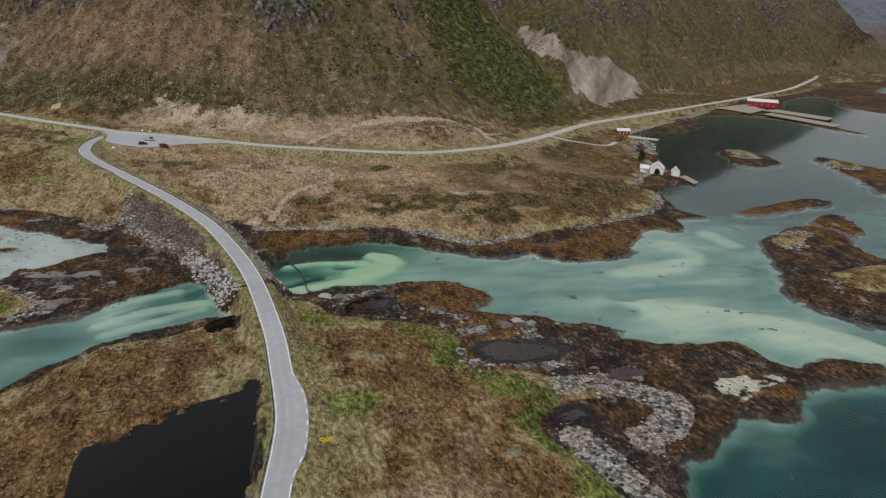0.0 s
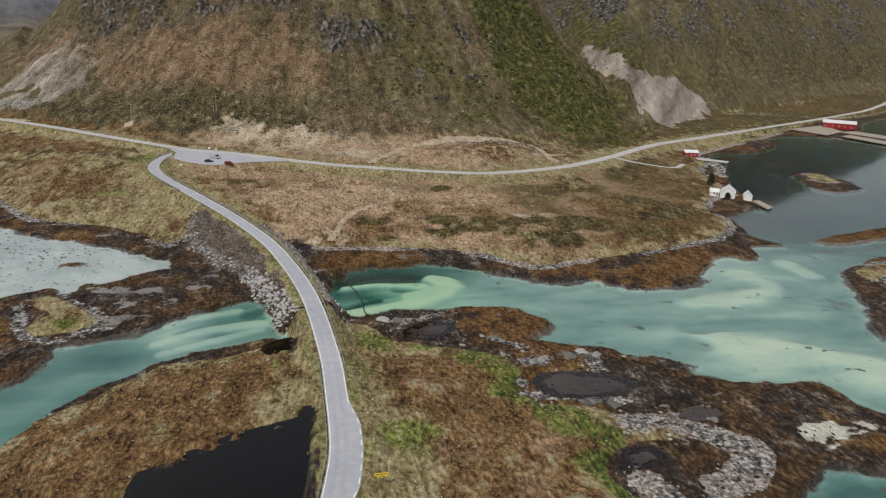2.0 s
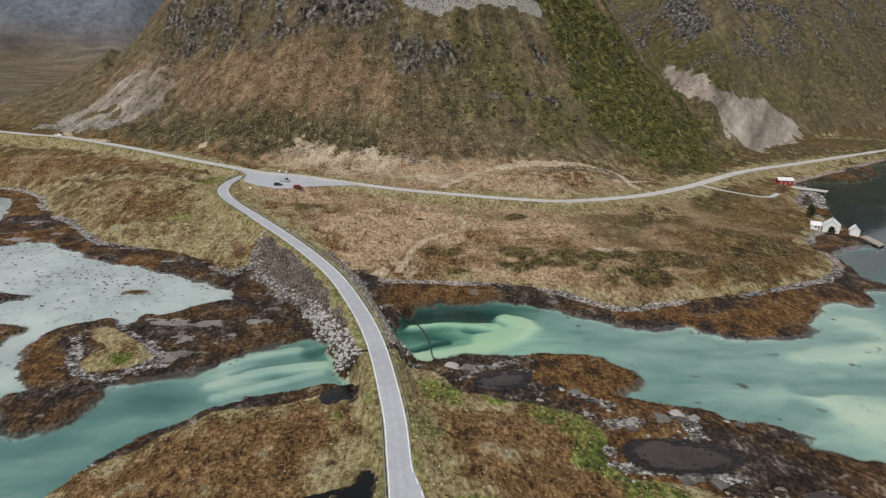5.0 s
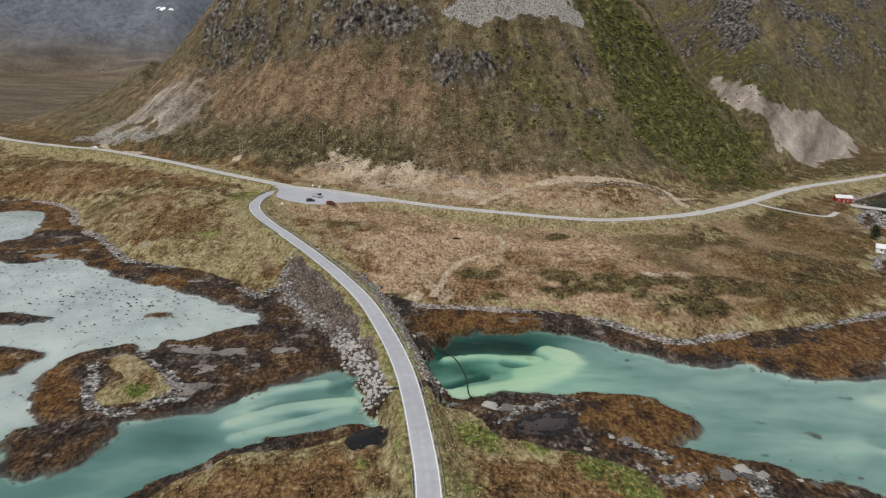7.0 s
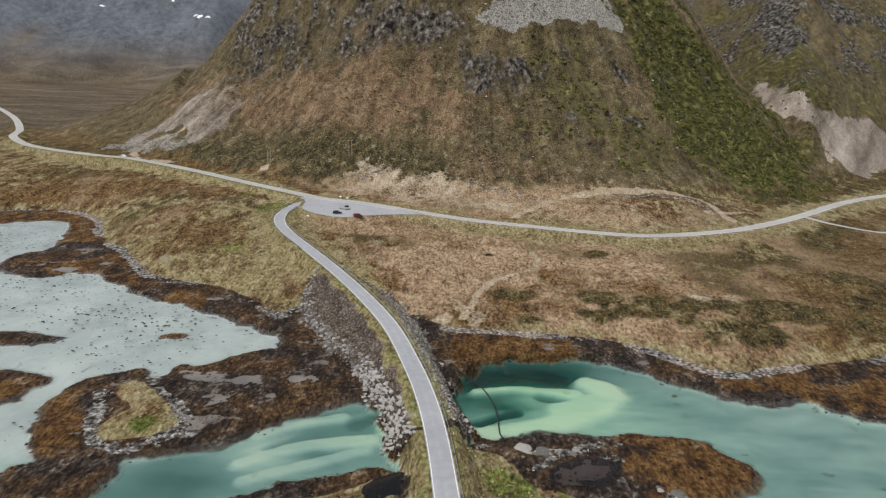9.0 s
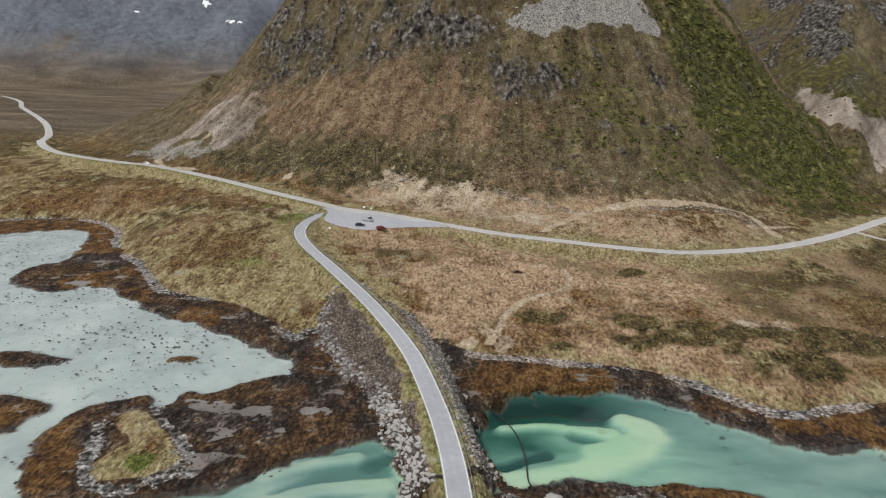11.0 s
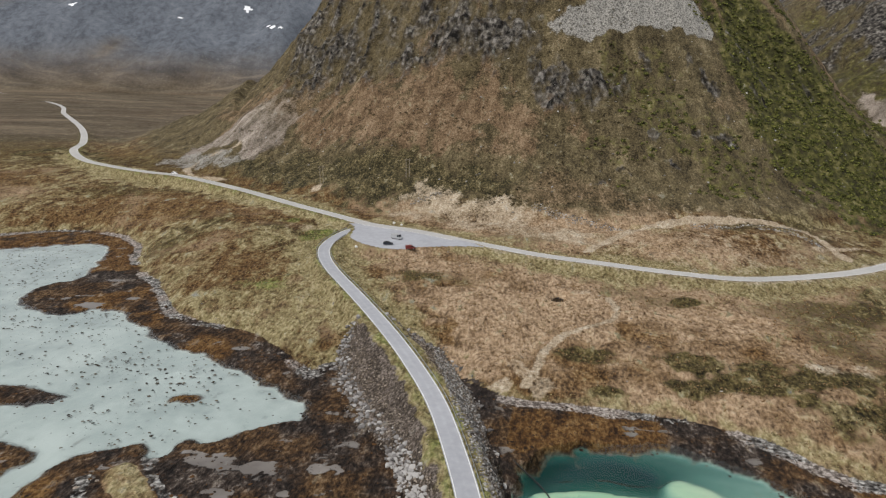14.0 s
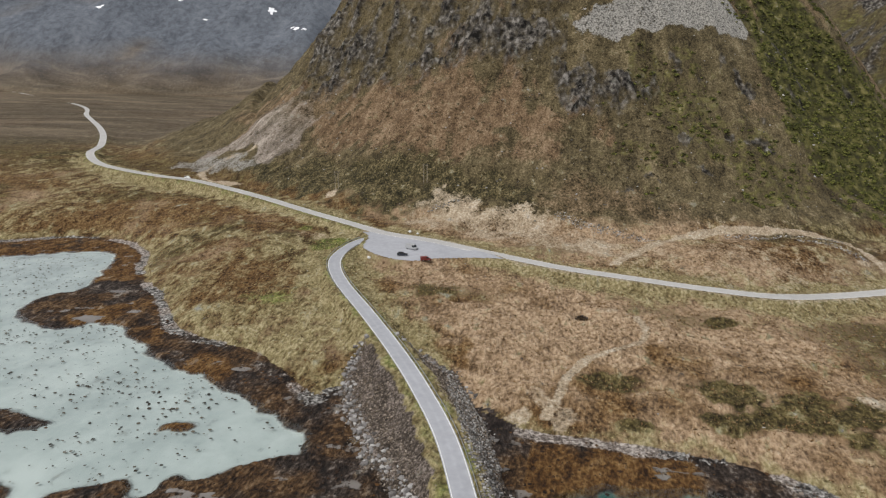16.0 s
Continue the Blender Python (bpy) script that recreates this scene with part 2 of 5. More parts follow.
MOUNTAIN_RIGHT = [(245,555), (310,600), (409,710), (552,800), (800,985), (1100,1090), (1300,1200), (1420,1500), (1300,2200), (800,2700), (100,1600), (195,800)]
MOUNTAIN_FAR = [(-3300,1500), (-2300,1550), (-1500,1580), (-1050,1660), (-700,1680), (0,1800), (900,1900), (2500,2400), (3300,2600), (3300,4200), (-3300,4200)]
SCREES = [([(278, 806), (297, 775), (289, 670), (345, 712), (405, 748), (427, 725), (356, 646), (305, 606), (280, 609), (271, 660)], 0.95), ([(-262, 585), (-245, 619), (-210, 620), (-172, 592), (-169, 566), (-182, 546), (-197, 536), (-213, 552), (-214, 565), (-249, 576)], 0.66)]
TRACK = [(26, 394), (33, 405), (46, 424), (72, 448), (94, 454), (118, 463), (132, 460), (138, 432), (140, 408)]
FOOTPATH = [(3, 269), (6, 277), (8, 291), (14, 302), (22, 309), (34, 319), (31, 336)]
DIRTS = [(TRACK, 3.6, 1.6), (FOOTPATH, 1.6, 1.0), ([(-205, 520), (-230, 528), (-246, 545), (-244, 562), (-215, 566)], 3.5, 0.9), ([(-230, 505), (-250, 505)], 4, 0.8), ([(5, 270), (0, 280)], 3, 0.5), ([(130, 415), (160, 436)], 4, 0.6)]
SNOWS = [(-724,1937,11,7), (-740,1950,7,4), (-827,2016,16,8), (-700,1928,9,3), (-1305,1949,16,6), (-1106,2034,9,5), (-1010,1990,8,4), (-1200,2010,10,4), (558,1077,8,3), (636,1148,13,4), (600,1110,6,3)]


# covers of the slopes and the moor, in plan
RUST = [(-166, 563), (-148, 579), (-89, 558), (-49, 543), (-14, 524), (6, 510), (4, 501), (-15, 494), (-31, 485), (-58, 487), (-79, 488), (-112, 505), (-141, 528), (-160, 551)]
BIRCH = [(116, 593), (128, 558), (144, 524), (162, 501), (182, 485), (230, 523), (262, 573), (268, 635), (235, 660), (190, 680), (154, 700), (109, 640)]
BIRCH_BRIGHT = [(120, 560), (128, 537), (140, 520), (178, 536), (166, 558), (146, 572)]
DARKFOOT = [(-231, 548), (-192, 545), (-140, 525), (-72, 486), (-31, 482), (-4, 472), (-19, 454), (-68, 463), (-92, 450), (-140, 478)]
ORANGEFOOT = [(-19, 459), (12, 479), (53, 465), (73, 456), (39, 442), (9, 446)]
STRIPE = [(150, 672), (172, 658), (200, 655), (222, 637), (238, 600)]
CRAG_EAST = [(-14, 548), (2, 546), (24, 540), (49, 544), (49, 532), (35, 519), (14, 511), (-7, 520)]
CRAG_WEST = [(-214, 671), (-170, 690), (-95, 660), (-19, 640), (-2, 600), (-10, 558), (-24, 546), (-77, 557), (-132, 583), (-158, 586), (-175, 583)]
CRAG_RIGHT = [(351, 1032), (360, 955), (352, 838), (322, 775), (312, 800), (322, 875)]
SCREE_TOP = [(-3, 556), (17, 566), (30, 577), (77, 598), (103, 612), (118, 593), (85, 578), (49, 565), (23, 549)]
GREY_WEST = [(-290, 582), (-258, 580), (-214, 561), (-200, 536), (-231, 540), (-267, 552)]
BROWN_WEST = [(-250, 607), (-227, 628), (-198, 623), (-190, 611), (-217, 608), (-240, 595)]
BARE = [(-43, 329), (0, 353), (41, 340), (60, 317), (21, 303), (6, 284), (-6, 268), (-28, 292)]
DUG = [(-74, 440), (-68, 463), (-52, 465), (-34, 452), (-3, 446), (27, 422), (34, 404), (10, 405), (-13, 410), (-42, 416)]
SPOIL = [(27, 422), (50, 436), (80, 455), (130, 474), (150, 455), (175, 450), (150, 425), (142, 405), (120, 384), (80, 372), (35, 376), (28, 400)]
WET_FLATS = [(-54, 219, 4), (-40, 221, 3.5), (-68, 219, 3), (-60, 205, 3.5), (-46, 210, 2), (-90, 283, 2), (-162, 314, 3), (-172, 322, 2), (88, 128, 4), (68, 112, 2)]
PALE_SPOTS = [(-126, 478, 5, 0.7), (8, 268, 5, 0.8), (-4, 269, 4, 0.7), (87, 285, 7, 0.6), (97, 284, 6, 0.5), (-112, 410, 9, 0.4), (20, 340, 7, 0.4)]


# ---- small mathematics ----
TABLE = np.random.RandomState(7).rand(256, 256)


def vnoise(x, y):
    xi, yi = np.floor(x).astype(int), np.floor(y).astype(int)
    u, v = x - xi, y - yi
    u, v = u * u * (3 - 2 * u), v * v * (3 - 2 * v)
    a, b = TABLE[xi % 256, yi % 256], TABLE[(xi + 1) % 256, yi % 256]
    c, d = TABLE[xi % 256, (yi + 1) % 256], TABLE[(xi + 1) % 256, (yi + 1) % 256]
    return (a * (1 - u) + b * u) * (1 - v) + (c * (1 - u) + d * u) * v


def fbm(x, y, size, octaves=4, seed=0.0):
    """Fractal noise, about -1 to 1, with features of that size in metres."""
    total, amp, norm = 0.0, 1.0, 0.0
    px, py = x / size + seed * 17.3, y / size + seed * 9.1
    for k in range(octaves):
        total = total + amp * (vnoise(px, py) * 2 - 1)
        norm += amp
        amp *= 0.5
        px, py = px * 2.03 * 0.8 - py * 2.03 * 0.6 + 5.2, px * 2.03 * 0.6 + py * 2.03 * 0.8 + 1.3
    return total / norm * 1.6


def smooth(a, b, x):
    t = np.clip((x - a) / (b - a), 0, 1)
    return t * t * (3 - 2 * t)


def chaikin(pts, rounds=1, closed=True):
    p = np.array(pts, float)
    for _ in range(rounds):
        q = np.roll(p, -1, 0) if closed else p[1:]
        r = p if closed else p[:-1]
        cut = np.empty((2 * len(r), p.shape[1]))
        cut[0::2], cut[1::2] = r * 0.75 + q * 0.25, r * 0.25 + q * 0.75
        p = cut if closed else np.vstack([p[:1], cut, p[-1:]])
    return p


def spline(pts, step=3.0):
    """A smooth line through the points, resampled at even steps."""
    p = np.array(pts, float)
    p = np.vstack([2 * p[0] - p[1], p, 2 * p[-1] - p[-2]])
    fine = []
    for i in range(1, len(p) - 2):
        n = max(2, int(np.linalg.norm(p[i + 1] - p[i]) / step * 2))
        for t in np.arange(n) / n:
            fine.append(0.5 * (2 * p[i] + (p[i + 1] - p[i - 1]) * t + (2 * p[i - 1] - 5 * p[i] + 4 * p[i + 1] - p[i + 2]) * t * t
                               + (3 * p[i] - p[i - 1] - 3 * p[i + 1] + p[i + 2]) * t ** 3))
    fine = np.array(fine + [p[-2]])
    run = np.concatenate([[0], np.cumsum(np.linalg.norm(np.diff(fine[:, :2], axis=0), axis=1))])
    at = np.linspace(0, run[-1], max(2, int(run[-1] / step)))
    return np.stack([np.interp(at, run, fine[:, k]) for k in range(fine.shape[1])], 1)


def window(p, q, reach):
    """The part of the grid within reach of a piece of line."""
    i0, i1 = np.searchsorted(gx, [min(p[0], q[0]) - reach, max(p[0], q[0]) + reach])
    j0, j1 = np.searchsorted(gy, [min(p[1], q[1]) - reach, max(p[1], q[1]) + reach])
    return slice(j0, j1), slice(i0, i1)


def near_piece(p, q, js, xs):
    dx, dy = q[0] - p[0], q[1] - p[1]
    x, y = gx[None, xs], gy[js, None]
    t = np.clip(((x - p[0]) * dx + (y - p[1]) * dy) / (dx * dx + dy * dy + 1e-9), 0, 1)
    return (x - p[0] - t * dx) ** 2 + (y - p[1] - t * dy) ** 2, t


def line_distance(line, reach=60.0):
    """Distance to a polyline over the grid, and its third column at the nearest point."""
    line = np.array(line, float)
    best, val = np.full((len(gy), len(gx)), reach * reach), np.zeros((len(gy), len(gx)))
    for p, q in zip(line[:-1], line[1:]):
        js, xs = window(p, q, reach)
        d, t = near_piece(p, q, js, xs)
        m = d < best[js, xs]
        best[js, xs] = np.where(m, d, best[js, xs])
        if line.shape[1] > 2:
            val[js, xs] = np.where(m, p[2] + t * (q[2] - p[2]), val[js, xs])
    return np.sqrt(best).ravel(), val.ravel()


def inside(poly, reach=60.0, rounds=1):
    """Signed distance to a closed outline over the grid, positive inside, to that reach."""
    p = chaikin(poly, rounds)
    best, odd = np.full((len(gy), len(gx)), reach * reach), np.zeros((len(gy), len(gx)), bool)
    for a, b in zip(p, np.roll(p, -1, 0)):
        js, xs = window(a, b, reach)
        d, _ = near_piece(a, b, js, xs)
        best[js, xs] = np.minimum(best[js, xs], d)
        if a[1] != b[1]:
            j0, j1 = np.searchsorted(gy, [min(a[1], b[1]), max(a[1], b[1])])
            cross = (b[0] - a[0]) * (gy[j0:j1] - a[1]) / (b[1] - a[1]) + a[0]
            odd[j0:j1] ^= gx[None, :] < cross[:, None]
    best = np.sqrt(best)
    return np.where(odd, best, -best).ravel()


def blend_points(x, y, pts, power=3.0, soft=15.0):
    """Inverse-distance blend of (x, y, value) rows."""
    top, low = 0.0, 0.0
    for px, py, v in pts:
        w = 1.0 / (np.hypot(x - px, y - py) + soft) ** power
        top, low = top + w * v, low + w
    return top / low


# ---- materials ----
def material(name):
    m = bpy.data.materials.new(name)
    m.use_nodes = True
    m.node_tree.nodes.clear()
    return m, m.node_tree.nodes, m.node_tree.links


def shader_end(m, color, rough=0.9, bump=None, bump_strength=0.5, bump_distance=0.1, metallic=0.0, specular=0.3):
    n, l = m.node_tree.nodes, m.node_tree.links
    b = n.new("ShaderNodeBsdfPrincipled")
    o = n.new("ShaderNodeOutputMaterial")
    b.inputs["Metallic"].default_value = metallic
    b.inputs["Specular IOR Level"].default_value = specular
    if isinstance(rough, float):
        b.inputs["Roughness"].default_value = rough
    else:
        l.new(rough, b.inputs["Roughness"])
    l.new(color, b.inputs["Base Color"])
    if bump is not None:
        bp = n.new("ShaderNodeBump")
        bp.inputs["Strength"].default_value, bp.inputs["Distance"].default_value = bump_strength, bump_distance
        l.new(bump, bp.inputs["Height"])
        l.new(bp.outputs[0], b.inputs["Normal"])
    l.new(b.outputs[0], o.inputs[0])
    return b


def position(m, scale=(1, 1, 1)):
    n, l = m.node_tree.nodes, m.node_tree.links
    g = n.new("ShaderNodeNewGeometry")
    mp = n.new("ShaderNodeMapping")
    mp.inputs["Scale"].default_value = scale
    l.new(g.outputs["Position"], mp.inputs[0])
    return mp.outputs[0]


def noise_tex(m, vec, size, detail=5.0, rough=0.6, gain=1.0):
    n, l = m.node_tree.nodes, m.node_tree.links
    t = n.new("ShaderNodeTexNoise")
    t.inputs["Scale"].default_value, t.inputs["Detail"].default_value, t.inputs["Roughness"].default_value = 1.0 / size, detail, rough
    l.new(vec, t.inputs["Vector"])
    if gain == 1.0:
        return t.outputs["Fac"]
    return maths(m, "ADD", maths(m, "MULTIPLY", maths(m, "SUBTRACT", t.outputs["Fac"], 0.5), gain), 0.5)


def ramp(m, fac, stops):
    n, l = m.node_tree.nodes, m.node_tree.links
    r = n.new("ShaderNodeValToRGB")
    e = r.color_ramp.elements
    while len(e) < len(stops):
        e.new(0.5)
    for k, (p, c) in enumerate(stops):
        e[k].position = p
        e[k].color = (*c, 1) if len(c) == 3 else c
    l.new(fac, r.inputs[0])
    return r.outputs[0]


def mix(m, fac, a, b, kind="MIX"):
    n, l = m.node_tree.nodes, m.node_tree.links
    x = n.new("ShaderNodeMixRGB")
    x.blend_type = kind
    for k, v in enumerate((fac, a, b)):
        if isinstance(v, (int, float)):
            x.inputs[k].default_value = v
        elif isinstance(v, tuple):
            x.inputs[k].default_value = (*v, 1)
        else:
            l.new(v, x.inputs[k])
    return x.outputs[0]


def maths(m, op, a, b=0.0, clamp=False):
    n, l = m.node_tree.nodes, m.node_tree.links
    x = n.new("ShaderNodeMath")
    x.operation, x.use_clamp = op, clamp
    for k, v in enumerate((a, b)):
        if isinstance(v, (int, float)):
            x.inputs[k].default_value = v
        else:
            l.new(v, x.inputs[k])
    return x.outputs[0]


def mask(m, name):
    a = m.node_tree.nodes.new("ShaderNodeAttribute")
    a.attribute_name = name
    return a.outputs["Fac"]


def sharpen(m, fac, noise, amount=0.5, width=0.12):
    """A mask with its soft edge broken up by noise."""
    s = maths(m, "ADD", fac, maths(m, "MULTIPLY", maths(m, "SUBTRACT", noise, 0.5), amount))
    return ramp(m, s, [(0.5 - width, (0, 0, 0)), (0.5 + width, (1, 1, 1))])


def cells(m, vec, size, rough=0.0):
    """Distance to the nearest of scattered points, 0 at their centres."""
    n, l = m.node_tree.nodes, m.node_tree.links
    v = n.new("ShaderNodeTexVoronoi")
    v.inputs["Scale"].default_value, v.inputs["Detail"].default_value, v.inputs["Roughness"].default_value = 1.0 / size, 1.0, rough
    l.new(vec, v.inputs["Vector"])
    return v.outputs["Distance"]


def wander(m, vec, size, amount):
    """The place, shifted by noise, so that patterns lose their regular outline."""
    n, l = m.node_tree.nodes, m.node_tree.links
    t = n.new("ShaderNodeTexNoise")
    t.inputs["Scale"].default_value, t.inputs["Detail"].default_value = 1.0 / size, 3.0
    l.new(vec, t.inputs["Vector"])
    half, scaled, total = n.new("ShaderNodeVectorMath"), n.new("ShaderNodeVectorMath"), n.new("ShaderNodeVectorMath")
    half.operation, scaled.operation, total.operation = "SUBTRACT", "SCALE", "ADD"
    half.inputs[1].default_value = (0.5, 0.5, 0.5)
    scaled.inputs["Scale"].default_value = amount
    l.new(t.outputs["Color"], half.inputs[0])
    l.new(half.outputs[0], scaled.inputs[0])
    l.new(vec, total.inputs[0])
    l.new(scaled.outputs[0], total.inputs[1])
    return total.outputs[0]


def blend(m, a, b, share):
    return maths(m, "ADD", maths(m, "MULTIPLY", a, 1 - share), maths(m, "MULTIPLY", b, share))


def ground_material():
    m, n, l = material("ground_cover")
    p = position(m)
    # pattern drawn out along y to offset foreshortening from the camera
    view_stretched = position(m, (1, 0.55, 1))
    grain = noise_tex(m, view_stretched, 0.95, 4, 0.6, 2.8)
    clump = noise_tex(m, wander(m, view_stretched, 14.0, 6.0), 5.0, 5, 0.6, 2.3)
    patchy = noise_tex(m, p, 26.0, 5, 0.6, 2.0)
    tex = blend(m, grain, clump, 0.48)
    small, mid = clump, patchy
    # tussocks with dark peat between them, the gaps' shade painted in as well
    tuss = cells(m, wander(m, view_stretched, 3.0, 2.2), 1.4)
    gaps = ramp(m, tuss, [(0.35, (1.0, 1.0, 1.0)), (0.65, (0.84, 0.82, 0.79)), (0.9, (0.52, 0.48, 0.43))])
    # fall-line streaks on the slopes
    around = n.new("ShaderNodeCombineXYZ")
    l.new(mask(m, "around"), around.inputs[0])
    l.new(maths(m, "MULTIPLY", mask(m, "rise"), 0.42), around.inputs[1])
    streak = noise_tex(m, wander(m, around.outputs[0], 30.0, 26.0), 13.0, 4, 0.6, 2.3)
    slope = blend(m, tex, streak, 0.28)
    # moor: brown heather, bare tan grass, olive heath, straw
    moor = ramp(m, tex, [(0.22, (0.032, 0.017, 0.007)), (0.42, (0.125, 0.070, 0.027)), (0.58, (0.205, 0.122, 0.052)), (0.84, (0.40, 0.28, 0.145))])
    bare = ramp(m, tex, [(0.12, (0.12, 0.078, 0.046)), (0.38, (0.325, 0.228, 0.142)), (0.60, (0.45, 0.33, 0.215)), (0.88, (0.66, 0.52, 0.375))])
    col = mix(m, sharpen(m, mask(m, "tan"), mid, 0.9, 0.25), moor, bare)
    olive = ramp(m, tex, [(0.20, (0.012, 0.010, 0.004)), (0.42, (0.060, 0.047, 0.017)), (0.58, (0.112, 0.089, 0.034)), (0.84, (0.25, 0.20, 0.092))])
    col = mix(m, sharpen(m, mask(m, "olive"), tex, 1.0, 0.25), col, olive)
    straw = ramp(m, tex, [(0.14, (0.09, 0.072, 0.031)), (0.40, (0.225, 0.187, 0.09)), (0.60, (0.335, 0.285, 0.155)), (0.88, (0.54, 0.475, 0.30))])
    col = mix(m, sharpen(m, mask(m, "straw"), clump, 1.0, 0.28), col, straw)
    green = ramp(m, tex, [(0.22, (0.025, 0.034, 0.007)), (0.5, (0.105, 0.135, 0.026)), (0.78, (0.28, 0.30, 0.085))])
    col = mix(m, sharpen(m, mask(m, "green"), clump, 0.8, 0.25), col, green)
    col = mix(m, maths(m, "SUBTRACT", 1.0, mask(m, "slope")), col, mix(m, 1.0, col, gaps, "MULTIPLY"))
    # mountain slopes
    hill = ramp(m, slope, [(0.20, (0.017, 0.013, 0.007)), (0.42, (0.078, 0.061, 0.031)), (0.58, (0.135, 0.107, 0.057)), (0.84, (0.27, 0.22, 0.132))])
    col = mix(m, mask(m, "slope"), col, hill)
    rust = ramp(m, slope, [(0.20, (0.045, 0.028, 0.015)), (0.42, (0.128, 0.083, 0.046)), (0.58, (0.20, 0.137, 0.081)), (0.84, (0.37, 0.275, 0.18))])
    col = mix(m, sharpen(m, mask(m, "rust"), slope, 1.1, 0.3), col, rust)
    foot = ramp(m, tex, [(0.25, (0.013, 0.012, 0.006)), (0.45, (0.05, 0.042, 0.019)), (0.62, (0.115, 0.092, 0.043)), (0.82, (0.25, 0.20, 0.11))])
    col = mix(m, sharpen(m, mask(m, "darkfoot"), tex, 1.0, 0.25), col, foot)
    scrub = ramp(m, clump, [(0.15, (0.020, 0.020, 0.007)), (0.42, (0.058, 0.056, 0.017)), (0.62, (0.096, 0.09, 0.027)), (0.85, (0.17, 0.15, 0.053))])
    col = mix(m, sharpen(m, mask(m, "scrub"), clump, 1.0, 0.25), col, scrub)
    gravel = noise_tex(m, p, 1.0, 4, 0.6, 2.6)
    dirt = ramp(m, blend(m, gravel, clump, 0.4), [(0.15, (0.22, 0.165, 0.105)), (0.5, (0.40, 0.322, 0.225)), (0.85, (0.60, 0.52, 0.41))])
    col = mix(m, sharpen(m, mask(m, "dirt"), tex, 0.9, 0.25), col, dirt)
    cracks = cells(m, wander(m, position(m, (1, 1, 0.9)), 6.0, 5.0), 5.0)
    stone = noise_tex(m, position(m, (1, 0.7, 0.9)), 3.6, 6, 0.62, 2.8)
    cliff = ramp(m, blend(m, stone, cracks, 0.25), [(0.28, (0.008, 0.007, 0.006)), (0.46, (0.05, 0.045, 0.04)), (0.62, (0.112, 0.102, 0.088)), (0.84, (0.26, 0.243, 0.22))])
    col = mix(m, sharpen(m, mask(m, "cliff"), blend(m, clump, patchy, 0.4), 1.1, 0.26), col, cliff)
    # bluish haze of distance painted into the far rock's colour
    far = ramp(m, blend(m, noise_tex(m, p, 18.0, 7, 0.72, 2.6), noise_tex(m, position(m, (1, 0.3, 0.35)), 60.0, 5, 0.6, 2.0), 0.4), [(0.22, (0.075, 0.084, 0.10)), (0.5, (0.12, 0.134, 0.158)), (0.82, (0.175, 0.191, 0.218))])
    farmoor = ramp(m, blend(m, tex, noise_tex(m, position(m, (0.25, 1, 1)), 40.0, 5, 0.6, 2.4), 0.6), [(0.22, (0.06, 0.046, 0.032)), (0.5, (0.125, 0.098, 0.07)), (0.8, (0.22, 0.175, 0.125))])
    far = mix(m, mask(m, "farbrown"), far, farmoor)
    col = mix(m, mask(m, "hazemoor"), col, far)
    scree = ramp(m, blend(m, gravel, streak, 0.55), [(0.2, (0.085, 0.068, 0.052)), (0.5, (0.255, 0.215, 0.178)), (0.8, (0.50, 0.44, 0.38))])
    col = mix(m, sharpen(m, mask(m, "scree"), slope, 0.7, 0.16), col, scree)
    block = ramp(m, cells(m, wander(m, p, 1.5, 0.8), 1.1), [(0.15, (0.40, 0.385, 0.35)), (0.5, (0.29, 0.277, 0.25)), (0.85, (0.10, 0.093, 0.083))])
    col = mix(m, sharpen(m, mask(m, "blocks"), tex, 0.7, 0.12), col, block)
    # tidal flat: dark wrack, orange wrack, grey gravel, wet patches
    weed = ramp(m, tex, [(0.22, (0.010, 0.006, 0.004)), (0.45, (0.045, 0.025, 0.012)), (0.60, (0.092, 0.052, 0.023)), (0.82, (0.19, 0.125, 0.07))])
    weed2 = ramp(m, tex, [(0.25, (0.008, 0.006, 0.005)), (0.5, (0.033, 0.024, 0.019)), (0.68, (0.085, 0.067, 0.055)), (0.85, (0.25, 0.22, 0.195))])
    weed = mix(m, ramp(m, patchy, [(0.40, (0, 0, 0)), (0.60, (1, 1, 1))]), weed2, weed)
    orange = ramp(m, tex, [(0.22, (0.022, 0.010, 0.004)), (0.5, (0.10, 0.049, 0.015)), (0.80, (0.22, 0.13, 0.05))])
    weed = mix(m, sharpen(m, mask(m, "orange"), clump, 1.0, 0.25), weed, orange)
    col = mix(m, sharpen(m, mask(m, "weed"), tex, 0.5, 0.1), col, weed)
    shingle = ramp(m, gravel, [(0.2, (0.09, 0.073, 0.063)), (0.5, (0.245, 0.21, 0.185)), (0.8, (0.47, 0.425, 0.385))])
    col = mix(m, sharpen(m, mask(m, "shingle"), tex, 0.8, 0.12), col, shingle)
    split = cells(m, wander(m, p, 2.0, 1.6), 1.2)
    rock = ramp(m, blend(m, noise_tex(m, p, 1.6, 5, 0.65, 2.6), maths(m, "SUBTRACT", 1.0, split), 0.35), [(0.28, (0.022, 0.02, 0.018)), (0.46, (0.11, 0.103, 0.095)), (0.60, (0.265, 0.255, 0.24)), (0.78, (0.54, 0.53, 0.50))])
    col = mix(m, sharpen(m, mask(m, "rock"), tex, 1.2, 0.1), col, rock)
    rubble = ramp(m, blend(m, noise_tex(m, p, 0.8, 4, 0.6, 2.6), clump, 0.35), [(0.22, (0.022, 0.017, 0.013)), (0.5, (0.082, 0.066, 0.053)), (0.8, (0.25, 0.21, 0.185))])
    col = mix(m, sharpen(m, mask(m, "rubble"), tex, 0.7, 0.14), col, rubble)
    wet = sharpen(m, mask(m, "puddle"), clump, 0.8, 0.1)
